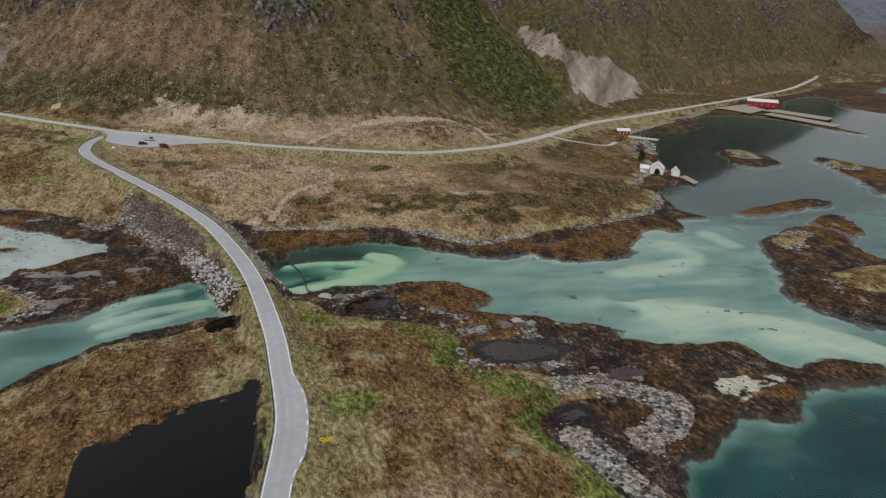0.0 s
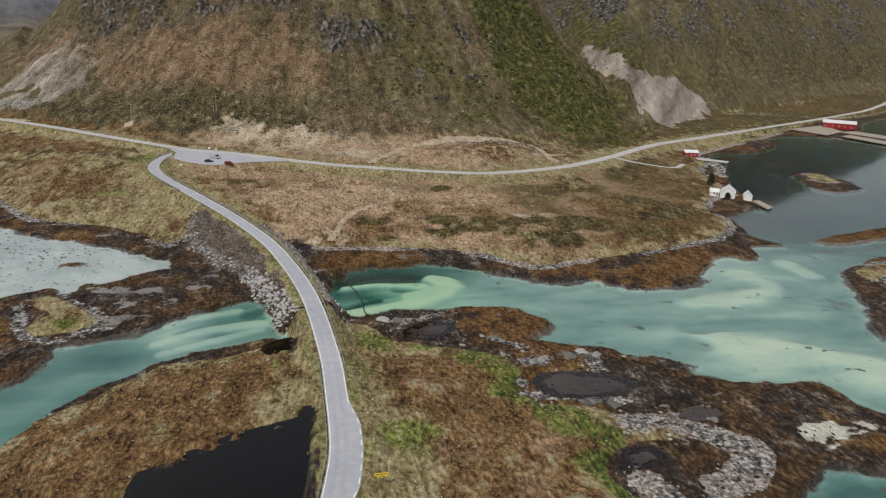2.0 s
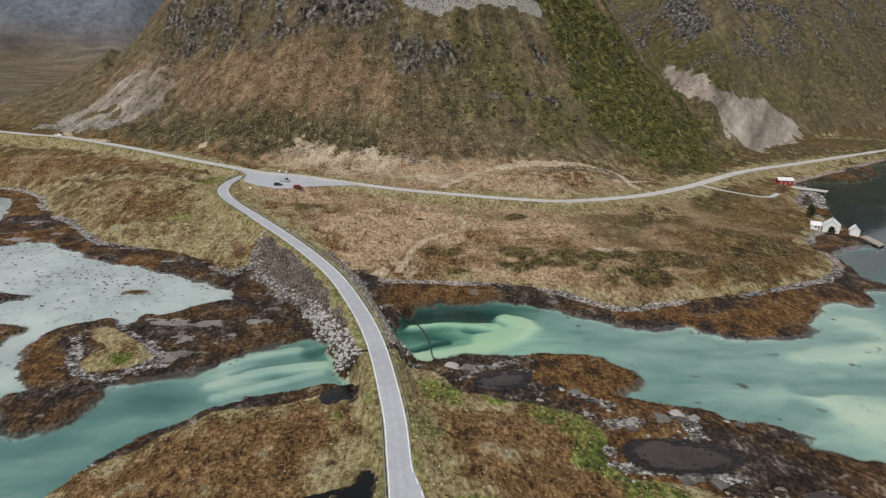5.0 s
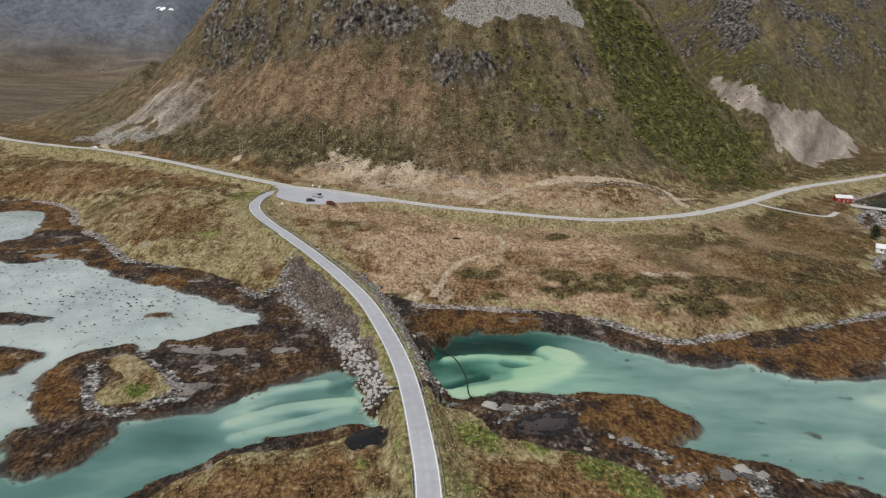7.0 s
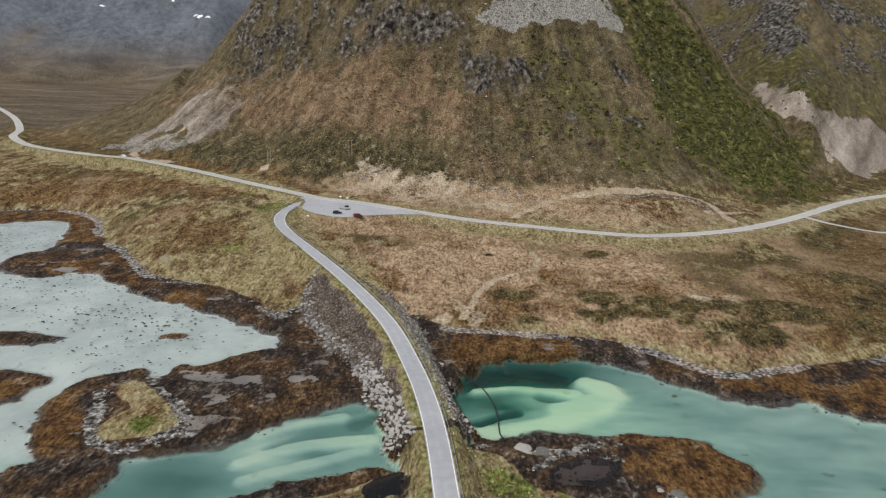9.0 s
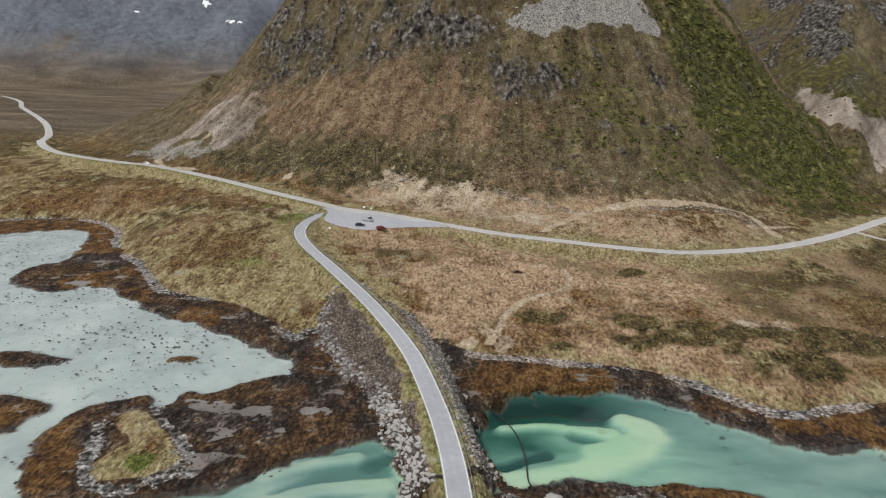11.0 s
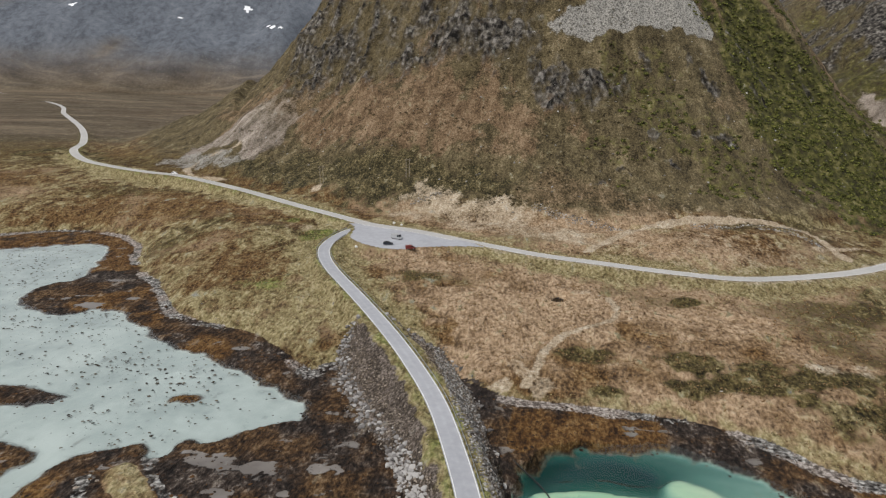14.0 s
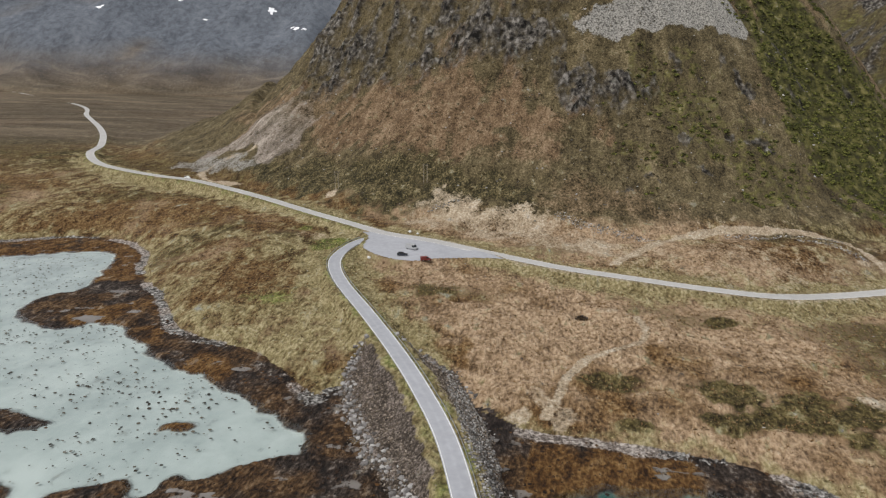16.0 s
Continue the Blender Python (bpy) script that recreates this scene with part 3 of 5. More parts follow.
    puddle = ramp(m, patchy, [(0.3, (0.13, 0.115, 0.103)), (0.7, (0.21, 0.19, 0.172))])
    col = mix(m, wet, col, puddle)
    mud = ramp(m, tex, [(0.3, (0.012, 0.009, 0.008)), (0.6, (0.035, 0.026, 0.022)), (0.85, (0.09, 0.075, 0.066))])
    col = mix(m, sharpen(m, mask(m, "mud"), tex, 0.7, 0.12), col, mud)
    sand = ramp(m, tex, [(0.25, (0.34, 0.33, 0.275)), (0.75, (0.58, 0.57, 0.48))])
    col = mix(m, sharpen(m, mask(m, "sand"), clump, 0.7, 0.15), col, sand)
    # sea bed: pale sand, the water's absorption painted in as blue-green with depth
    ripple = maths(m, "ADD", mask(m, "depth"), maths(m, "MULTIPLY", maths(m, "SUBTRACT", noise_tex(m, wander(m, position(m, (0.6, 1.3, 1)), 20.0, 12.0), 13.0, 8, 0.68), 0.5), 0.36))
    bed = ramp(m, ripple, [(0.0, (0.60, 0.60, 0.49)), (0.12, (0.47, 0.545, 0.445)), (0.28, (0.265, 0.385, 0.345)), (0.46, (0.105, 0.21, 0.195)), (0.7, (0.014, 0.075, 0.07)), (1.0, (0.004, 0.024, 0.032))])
    # greener water by the embankment, tinted into the bed colour
    bed = mix(m, mask(m, "greentint"), bed, mix(m, 1.0, bed, (0.76, 1.02, 0.84), "MULTIPLY"))
    # pale bay bottom, the grey sky's reflection also painted into its colour
    siltsheen = ramp(m, blend(m, patchy, clump, 0.3), [(0.25, (0.37, 0.41, 0.41)), (0.75, (0.52, 0.555, 0.55))])
    bed = mix(m, mask(m, "siltsheen"), bed, siltsheen)
    bedweed = ramp(m, tex, [(0.3, (0.022, 0.032, 0.026)), (0.7, (0.10, 0.105, 0.085))])
    bed = mix(m, sharpen(m, mask(m, "bedweed"), clump, 0.8, 0.2), bed, bedweed)
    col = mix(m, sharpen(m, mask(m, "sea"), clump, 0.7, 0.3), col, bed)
    b = maths(m, "ADD", maths(m, "ADD", maths(m, "MULTIPLY", grain, 0.6), maths(m, "MULTIPLY", clump, 1.3)), maths(m, "MULTIPLY", maths(m, "MULTIPLY", tuss, -0.9), maths(m, "SUBTRACT", 1.0, mask(m, "slope"))))
    dry = maths(m, "SUBTRACT", 1.0, maths(m, "MAXIMUM", wet, mask(m, "sea")))
    shader_end(m, col, maths(m, "ADD", 0.12, maths(m, "MULTIPLY", dry, 0.83)), maths(m, "MULTIPLY", b, dry), 0.9, 0.9, specular=0.2)
    return m


def water_material(name, tint, ripple=0.006, rough=0.06):
    m, n, l = material(name)
    p = position(m)
    w = noise_tex(m, p, 1.4, 3)
    bp = n.new("ShaderNodeBump")
    bp.inputs["Strength"].default_value, bp.inputs["Distance"].default_value = 0.04, ripple
    l.new(w, bp.inputs["Height"])
    gl = n.new("ShaderNodeBsdfGlossy")
    tr = n.new("ShaderNodeBsdfTransparent")
    fr = n.new("ShaderNodeFresnel")
    mx = n.new("ShaderNodeMixShader")
    o = n.new("ShaderNodeOutputMaterial")
    fr.inputs["IOR"].default_value = 1.33
    gl.inputs["Roughness"].default_value = rough
    tr.inputs["Color"].default_value = (*tint, 1)
    l.new(bp.outputs[0], gl.inputs["Normal"])
    l.new(bp.outputs[0], fr.inputs["Normal"])
    l.new(fr.outputs[0], mx.inputs[0])
    l.new(tr.outputs[0], mx.inputs[1])
    l.new(gl.outputs[0], mx.inputs[2])
    l.new(mx.outputs[0], o.inputs[0])
    return m


def simple(name, base, rough=0.7, size=0.6, vary=0.25, metallic=0.0, bump=0.0):
    """Paint, metal, wood or stone with grain at two sizes."""
    m, n, l = material(name)
    p = position(m)
    a, b = noise_tex(m, p, size, 5), noise_tex(m, p, size * 8, 3)
    dark, light = tuple(c * (1 - vary) for c in base), tuple(min(1, c * (1 + vary)) for c in base)
    c = mix(m, 0.5, ramp(m, a, [(0.3, dark), (0.7, light)]), ramp(m, b, [(0.3, dark), (0.7, light)]))
    shader_end(m, c, rough, a if bump else None, 0.5, bump, metallic)
    return m


def asphalt_material(name="asphalt", warm=(1.0, 1.0, 1.0)):
    m, n, l = material(name)
    p = position(m)
    grain, patch, large = noise_tex(m, p, 0.15, 3), noise_tex(m, p, 2.0, 5), noise_tex(m, p, 25.0, 3)
    c = ramp(m, patch, [(0.3, (0.28, 0.285, 0.30)), (0.7, (0.38, 0.385, 0.405))])
    c = mix(m, 0.35, c, ramp(m, large, [(0.35, (0.23, 0.235, 0.25)), (0.65, (0.36, 0.365, 0.385))]))
    wheel = mask(m, "wheel")
    c = mix(m, maths(m, "MULTIPLY", wheel, 0.6), c, (0.255, 0.26, 0.275))
    c = mix(m, 1.0, c, warm, "MULTIPLY")
    shader_end(m, c, 0.85, grain, 0.3, 0.02)
    return m


M_GROUND = ground_material()
M_SEA = water_material("sea_water", (0.94, 0.98, 0.97))
M_PEAT = water_material("peat_water", (0.06, 0.05, 0.045))
M_POOL = water_material("pool_water", (0.52, 0.47, 0.48))
M_ASPHALT = asphalt_material("asphalt", (1.12, 1.13, 1.15))
M_ASPHALT_MAIN = asphalt_material("dusty_asphalt", (1.38, 1.33, 1.22))
M_LINE = simple("road_paint", (0.78, 0.78, 0.76), 0.7, 0.3, 0.2)
M_STEEL = simple("galvanised_steel", (0.42, 0.43, 0.44), 0.45, 0.4, 0.15, 0.8)
M_RED = simple("red_timber_paint", (0.27, 0.022, 0.02), 0.7, 0.3, 0.2)
M_WHITE = simple("white_timber_paint", (0.72, 0.72, 0.70), 0.6, 0.5, 0.08)
M_ROOF_LIGHT = simple("pale_sheet_roof", (0.62, 0.62, 0.63), 0.5, 0.5, 0.1)
M_WOOD = simple("weathered_wood", (0.30, 0.26, 0.21), 0.85, 0.3, 0.3)
M_CONCRETE = simple("quay_concrete", (0.42, 0.40, 0.37), 0.9, 0.8, 0.2)
M_GLASS = simple("window_glass", (0.03, 0.035, 0.04), 0.1, 0.3, 0.1)
M_RUBBER = simple("tyre_rubber", (0.02, 0.02, 0.02), 0.9, 0.1, 0.1)
M_BLACKP = simple("black_pipe", (0.02, 0.022, 0.022), 0.6, 0.3, 0.2)
M_YELLOW = simple("yellow_sign", (0.75, 0.55, 0.06), 0.5, 0.3, 0.1)

# ---- terrain ----
def grid_lines(spans):
    """Grid coordinates: (start, step) rows, steps gliding from one to the next; the last row ends it."""
    out, at, k = [], spans[0][0], 0
    while at < spans[-1][0]:
        while k + 1 < len(spans) and at >= spans[k + 1][0]:
            k += 1
        a, b = spans[k], spans[min(k + 1, len(spans) - 1)]
        f = (at - a[0]) / max(1e-6, b[0] - a[0])
        out.append(at)
        at += a[1] + (b[1] - a[1]) * f
    return np.array(out + [spans[-1][0]])


gx = grid_lines([(-3600, 200), (-900, 20), (-420, 5), (-250, 1.6), (-120, 0.75), (120, 0.75), (190, 1.05), (300, 2.2), (700, 8), (1200, 25), (3600, 200)])
gy = grid_lines([(-500, 60), (30, 3), (66, 0.75), (260, 0.75), (330, 0.85), (460, 1.1), (600, 1.7), (800, 5), (1300, 16), (2400, 45), (4400, 150)])
X, Y = np.meshgrid(gx, gy)
X, Y = X.ravel(), Y.ravel()

ragged = fbm(X, Y, 14, 5, 1)
fray = fbm(X, Y, 5, 4, 2)

ROAD_MAIN = spline(ROAD_B, 5.0)
ROAD_SIDE = spline(ROAD_A, 2.0)
ROAD_DRIVE = spline(DRIVE, 3.0)

LANDS = [SHORE_SOUTH_W + SHORE_SOUTH_E + SHORE_LAGOON + SOUTH_REST, SHORE_BAY + BAY_JOIN + SHORE_NORTH + SHORE_HARBOUR + NORTH_REST,
         ISTHMUS_N + ISTHMUS_S + [(-24, 224), (-36, 246), (-44, 258)], SPIT_FAR, ISLET_A, ISLET_B, ISLET_C, ISLET_D, ISLET_E, BAYISLE_A, BAYISLE_B, BAYISLE_C]
GRASSES = [GRASS_SOUTH_W + GRASS_SOUTH_E + SOUTH_GREEN_REST, GRASS_BAY + GRASS_NORTH + NORTH_GREEN_REST, ISTHMUS_TOP, ISLET_TOP_A, ISLET_TOP_B, ISLET_TOP_C, ISLET_TOP_D]
d_shore = np.max([inside(p) for p in LANDS], 0) + ragged * 1.6 + fray * 0.8
grass_list = [inside(p) for p in GRASSES]
d_grass = np.max(grass_list, 0) + ragged * 1.4 + fray * 0.7
d_emb = inside(EMBANKMENT, 40) + fray * 0.6
r_side, z_side = line_distance(ROAD_SIDE, 60)
r_main, z_main = line_distance(ROAD_MAIN, 60)
r_drive, z_drive = line_distance(ROAD_DRIVE, 60)
wide = 2.7 + 1.6 * smooth(93, 104, Y) * (1 - smooth(122, 134, Y)) * (X > -20)

# sea bed
deep = blend_points(X, Y, DEPTHS, 3.0, 10.0) + 0.35 * fbm(X, Y * 2.2, 30, 4, 3) * smooth(-2, -12, d_shore)
deep = np.clip(deep, 0.04, 3.2)
for line, rad, level in BARS:
    k = smooth(rad, rad * 0.35, line_distance(chaikin(line, 2, False), 30)[0] + 0.35 * rad * ragged)
    deep = deep * (1 - k) + level * k
shelf = 2.6 + 2.5 * smooth(60, 85, X) * smooth(140, 120, Y) + 2.0 * smooth(60, 100, X)
z = -0.12 - deep * smooth(0.6, -1.0, d_shore / shelf)
# tidal flats
flat = 0.05 + np.clip(d_shore, 0, 12) * 0.045 + 0.12 * fray + 0.10 * np.abs(ragged)
z = np.where(d_shore > 0, np.maximum(flat, 0.03), z)
# land
rise = blend_points(X, Y, HEIGHTS, 2.5, 12.0)
lump = 0.55 * fbm(X, Y, 22, 5, 4) + 0.62 * fbm(X, Y * 1.4, 7.0, 4, 5) - 0.35 * smooth(0.25, 0.0, np.abs(fbm(X, Y * 1.7, 18, 4, 43)))
land = 0.7 + (rise - 0.7) * (1 - np.exp(-np.clip(d_grass, 0, 400) / 26.0)) + lump * smooth(0, 10, d_grass)
land = np.where(np.max(grass_list[2:], 0) + ragged > 0, 0.8 + 0.9 * smooth(0, 7, d_grass) + 0.3 * lump, land)
k_land = smooth(-0.6, 2.2, d_grass)
z = z * (1 - k_land) + land * k_land
# mountains
s_near = inside(MOUNTAIN_NEAR, 500, 2) + 5 * fbm(X, Y, 60, 4, 6)
s_fan = inside(MOUNTAIN_FAN, 300, 2) + 6 * fbm(X, Y, 50, 4, 26)
s_right = inside(MOUNTAIN_RIGHT, 500, 2) + 8 * fbm(X, Y, 90, 4, 7)
s_far = inside(MOUNTAIN_FAR, 600, 2) + 40 * fbm(X, Y, 320, 4, 8)
rough = np.abs(fbm(X, Y, 45, 6, 9))
gullies = np.abs(fbm(X + Y * 0.25, Y * 0.28, 24, 5, 10))


def flank(s, low, mid, steep):
    s = np.clip(s, 0, 600)
    return low * np.minimum(s, 35) + mid * np.clip(s - 35, 0, 60) + steep * np.clip(s - 95, 0, None) - 0.0008 * np.clip(s - 170, 0, None) ** 2


up_near = flank(s_near, 0.5, 0.86, 1.3)
def zone(outline, soft, noise=None):
    """A soft mask of an outline in plan, its edge frayed."""
    return smooth(-soft, soft, inside(outline, 4 * soft + 10) + soft * (1.2 * ragged + 0.8 * fray if noise is None else noise))


ridged = 1 - np.abs(fbm(X * 1.25, Y * 0.75, 26, 5, 21))
knobs = 1 - np.abs(fbm(X, Y, 9, 4, 22))
crag = np.clip(np.maximum(zone(CRAG_EAST, 6), zone(CRAG_WEST, 10)) + 0.5 * smooth(62, 90, up_near) * (X < 0), 0, 1)
up_near = up_near + smooth(5, 40, up_near) * (3.8 * fbm(X, Y, 34, 5, 11) - 0.5 * gullies) + crag * (9 * ridged ** 2 + 4.5 * knobs ** 2 - 6)
fan = np.clip(s_fan, 0, 300)
up_near = np.maximum(up_near, np.minimum(0.16 * fan + 0.0026 * fan ** 2, 150) + smooth(3, 20, s_fan) * (2.0 * fbm(X * 0.8 + Y * 0.6, (Y * 0.8 - X * 0.6) * 0.4, 18, 5, 27)))
up_right = flank(s_right, 0.65, 0.95, 0.85) + smooth(5, 40, s_right) * (9 * fbm(X, Y, 80, 6, 12) - 8 * gullies)
up_far = np.clip(s_far, 0, 600) * 0.7 + smooth(10, 80, s_far) * (55 * fbm(X, Y, 260, 6, 13) - 40 * np.abs(fbm(X, Y, 180, 5, 14)))
small_relief = 1.0 * fbm(X, Y, 8, 4, 39)
up_near = up_near + smooth(4, 15, up_near) * small_relief
up_right = up_right + smooth(4, 15, up_right) * 1.5 * small_relief
up = np.maximum(np.maximum(up_near, up_right), np.maximum(up_far, 0))
z = z + up
# knolls and the quarry bank behind the junction
for kx, ky, kr, kh in KNOLLS:
    z = z + kh * np.exp(-((X - kx) ** 2 + (Y - ky) ** 2) / (2 * kr * kr)) * smooth(0, 15, d_grass)
# embankment across the sound
f_emb = np.clip(d_emb, 0, None) / (np.clip(d_emb, 0, None) + np.clip(r_side - wide - 1.2, 0.01, None))
emb_top = 0.25 + (z_side - 0.35) * np.clip(f_emb, 0, 1) ** 0.9
z = np.where(d_emb > 0, np.maximum(z, emb_top + 0.12 * fray), z)
# ponds
ponds = {}
for name, poly, level in PONDS:
    d = inside(poly, 30) + 0.7 * fray
    ponds[name] = d
    z = np.where(d > -6, np.minimum(z, level + 0.25 + np.clip(-d, 0, 6) ** 1.3 * 0.45), z)
    z = np.where(d > 0, level - 0.15 - 0.5 * smooth(0, 4, d), z)
# roads cut into or banked on the ground
for r, zr, half in ((r_main, z_main, 3.2), (r_drive, z_drive, 1.8), (r_side, z_side, wide)):
    bank = np.where(ponds["big"] > -3.5, 2.0, 6.5) if half is wide else 6.5
    k = 1 - smooth(half + 0.9, half + bank, r)
    z = z * (1 - k) + (zr - 0.12) * k
yard = inside(JUNCTION, 40)
k_yard = smooth(-4, 0.5, yard)
z = z * (1 - k_yard) + (z_main * 0.5 + np.clip(z_main, 13.0, 14.0) * 0.5 - 0.12) * k_yard

# ---- ground cover ----
near_road = np.minimum(r_side - wide, r_main - 3.2)
masks = {}
on_land = smooth(-0.4, 0.6, d_grass)
masks["around"] = np.where(up_right > np.maximum(up_near, 1), np.arctan2(X - 900, 1900 - Y) * 900, np.arctan2(X - 20, 820 - Y) * 330)
masks["rise"] = z
masks["slope"] = smooth(2, 9, up + 2 * fray)
masks["weed"] = smooth(-2.4, -1.2, d_shore) * (1 - on_land) * (d_emb < 0.3)
masks["weed"] = np.maximum(masks["weed"], smooth(-0.5, 0.3, d_emb) * smooth(2.6, 1.2, d_emb + 0.8 * fray) * smooth(250, 238, Y) * 0.95)
masks["sea"] = smooth(-0.2, -2.4, d_shore + 0.7 * fray) * smooth(0.8, 0.0, d_emb) * smooth(0.2, -0.1, z)
# depth below the surface, drives the water tint painted on the bed
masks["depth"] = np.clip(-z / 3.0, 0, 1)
masks["greentint"] = np.clip(np.exp(-(((X - 22) / 30) ** 2 + ((Y - 218) / 28) ** 2)) * 0.85 + np.exp(-(((X + 20) / 10) ** 2 + ((Y - 198) / 10) ** 2)) * 0.35, 0, 1)
# extent of the bay where that painted sheen lies on the pale bottom
masks["siltsheen"] = smooth(-48, -58, X - 0.28 * (Y - 225)) * smooth(165, 185, Y - 0.35 * (X + 90)) * (Y < 460)
open_bed = (1 - masks["siltsheen"]) * (X > 60)
masks["bedweed"] = smooth(0.9, 1.0, fbm(X, Y * 1.3, 5, 3, 15) * 0.5 + 0.5) * smooth(-1, -5, d_shore) * open_bed * 0.6
grey_bed = smooth(0.15, 0.55, fbm(X, Y, 26, 5, 44)) * open_bed * smooth(120, 150, X) * smooth(-1, -4, d_shore)
masks["bedweed"] = np.maximum(masks["bedweed"], 0.45 * grey_bed)
masks["bedweed"] = np.maximum(masks["bedweed"], smooth(-3.4, -0.8, d_shore + 1.2 * fray) * smooth(-0.4, 0.4, fbm(X, Y, 12, 3, 38)) * (1 - masks["siltsheen"]) * 0.8)
edge = smooth(-5.0, -1.5, d_grass) * (1 - smooth(0.2, 1.6, d_grass)) * (d_shore > -0.5) * (Y < 620)
masks["shingle"] = edge * smooth(-0.5, 0.4, fbm(X, Y, 22, 4, 16) + 0.25) * (Y > 225) * (d_emb < 0.2)
rocky = edge * smooth(-0.1, 0.7, fbm(X, Y, 16, 5, 46) - 0.1 + 0.35 * (X < -55) + 0.15 * (X > 60))
for line, rad in STONES:
    d, _ = line_distance(chaikin(line, 2, False), 20)
    rocky = np.maximum(rocky, smooth(rad, rad * 0.2, d + 1.2 * fray) * smooth(-0.9, 0.3, fbm(X, Y, 7, 4, 35)))
masks["rock"] = np.clip(rocky, 0, 1) * (Y < 620)
for line, rad in STONES[:2]:
    d, _ = line_distance(chaikin(line, 2, False), 20)
    masks["shingle"] = np.maximum(masks["shingle"], smooth(rad * 1.25, rad * 0.6, d + 1.5 * fray))
masks["rubble"] = smooth(0, 0.8, d_emb) * smooth(2.0, 4.5, r_side - wide + 1.5 * fray) * smooth(306, 288, Y + 6 * ragged)
masks["straw"] = np.clip(smooth(20, 3, near_road + 6 * ragged) * 1.0 * smooth(700, 520, Y) + smooth(9, 2, d_grass + 3 * fray) * on_land * 0.6 + 0.45 * smooth(0.2, 0.8, fbm(X, Y, 40, 4, 17)), 0, 1)
masks["straw"] = np.maximum(masks["straw"], smooth(-45, -75, X - 0.1 * (Y - 300)) * smooth(262, 285, Y) * smooth(440, 390, Y) * (0.5 + 0.45 * fbm(X, Y, 22, 5, 45)))
masks["straw"] *= 1 - zone(BARE, 10)
masks["tan"] = np.clip(0.26 + 0.30 * smooth(225, 265, Y) + 0.5 * fbm(X, Y, 38, 4, 40) - 0.35 * smooth(60, 150, np.abs(X - 40)) * (Y > 225) - 0.6 * smooth(520, 640, Y) - 0.3 * smooth(20, -40, X) * (Y < 200) - 0.12 * (Y < 200), 0, 1)
masks["tan"] = np.maximum(masks["tan"], zone(BARE, 12) * 0.95)
masks["green"] = np.clip(smooth(4.0, 1.0, near_road + 1.5 * fray) * 0.42, 0, 1)
for px, py, rad, amount in GREENS:
    masks["green"] = np.maximum(masks["green"], amount * smooth(rad, rad * 0.35, np.hypot(X - px, Y - py) + rad * 0.4 * ragged))
masks["green"] = np.maximum(masks["green"], 0.75 * zone(BIRCH_BRIGHT, 6))
stripe = smooth(11, 4, line_distance(STRIPE, 30)[0] + 2 * ragged)
masks["scrub"] = np.clip(zone(BIRCH, 12) * 1.05 * (1 - 0.85 * stripe), 0, 1)
masks["scrub"] = np.maximum(masks["scrub"], smooth(10, 30, up_right) * smooth(200, 120, up_right) * (0.42 + 0.5 * fbm(X, Y, 70, 4, 29)) * (up_right > up_near) * smooth(620, 380, X))
masks["scrub"] = np.maximum(masks["scrub"], 0.4 * smooth(0.1, 0.6, fbm(X, Y, 30, 4, 18)) * smooth(4, 15, up_near) * (X > 20))
masks["rust"] = np.maximum(zone(RUST, 20) * 1.0, 0.5 * zone(ORANGEFOOT, 8))
masks["rust"] = np.maximum(masks["rust"], 0.55 * smooth(0.0, 0.6, fbm(X, Y, 50, 4, 32)) * (up > 30) * (up_near >= up_right))
masks["rust"] = np.maximum(masks["rust"], 0.8 * zone(BROWN_WEST, 4))
masks["darkfoot"] = np.maximum(zone(DARKFOOT, 9), smooth(8, 30, up_right) * (up_right > up_near) * np.clip(0.35 + 0.3 * fbm(X, Y, 60, 5, 50) + 0.25 * smooth(380, 600, X), 0, 1))
masks["olive"] = np.clip(0.5 * smooth(0.1, 0.8, fbm(X, Y, 34, 6, 20)) + smooth(-60, -110, X - 0.2 * (Y - 300)) * (Y > 290) * 0.28 + 0.42 * smooth(70, 140, X) * (Y > 225) + smooth(480, 640, Y) * (0.27 + 0.45 * fbm(X * 0.3, Y, 70, 4, 51)), 0, 1) * (1 - zone(BARE, 10))
for px, py, rad, amount in DARKS:
    masks["olive"] = np.maximum(masks["olive"], amount * smooth(rad, rad * 0.3, np.hypot(X - px, (Y - py) * 1.6) + rad * 0.55 * ragged + rad * 0.3 * fray))
masks["cliff"] = np.clip(crag * (0.22 + 0.45 * smooth(0.5, 0.95, ridged) + 0.12 * smooth(0.5, 0.95, knobs)) + smooth(35, 110, up_right) * smooth(0.15, 0.5, rough) * 0.75 + 0.9 * zone(CRAG_RIGHT, 8), 0, 1)
masks["cliff"] = np.maximum(masks["cliff"], 0.62 * smooth(0.72, 0.85, fbm(X, Y, 14, 4, 47)) * (up_near > 18) * (X > 30))
# where the painted far haze and the brown valley moor are laid
masks["hazemoor"] = smooth(-60, 30, up_far - 12) * (up_far > up_right) * (up_far > up_near) * 1.0
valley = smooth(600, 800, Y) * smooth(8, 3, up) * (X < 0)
masks["hazemoor"] = np.maximum(masks["hazemoor"], 0.8 * valley)
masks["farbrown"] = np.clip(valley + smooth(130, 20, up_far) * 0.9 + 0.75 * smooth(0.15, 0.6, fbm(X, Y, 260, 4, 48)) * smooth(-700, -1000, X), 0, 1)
masks["scree"] = (0.62 + 0.38 * smooth(60, 15, up_near)) * np.max([amount * smooth(-4, 4, inside(p, 60) + 5 * ragged + 14 * (gullies - 0.35)) for p, amount in SCREES], 0)
masks["blocks"] = np.maximum(zone(SCREE_TOP, 2.0), 0.55 * zone(GREY_WEST, 5))
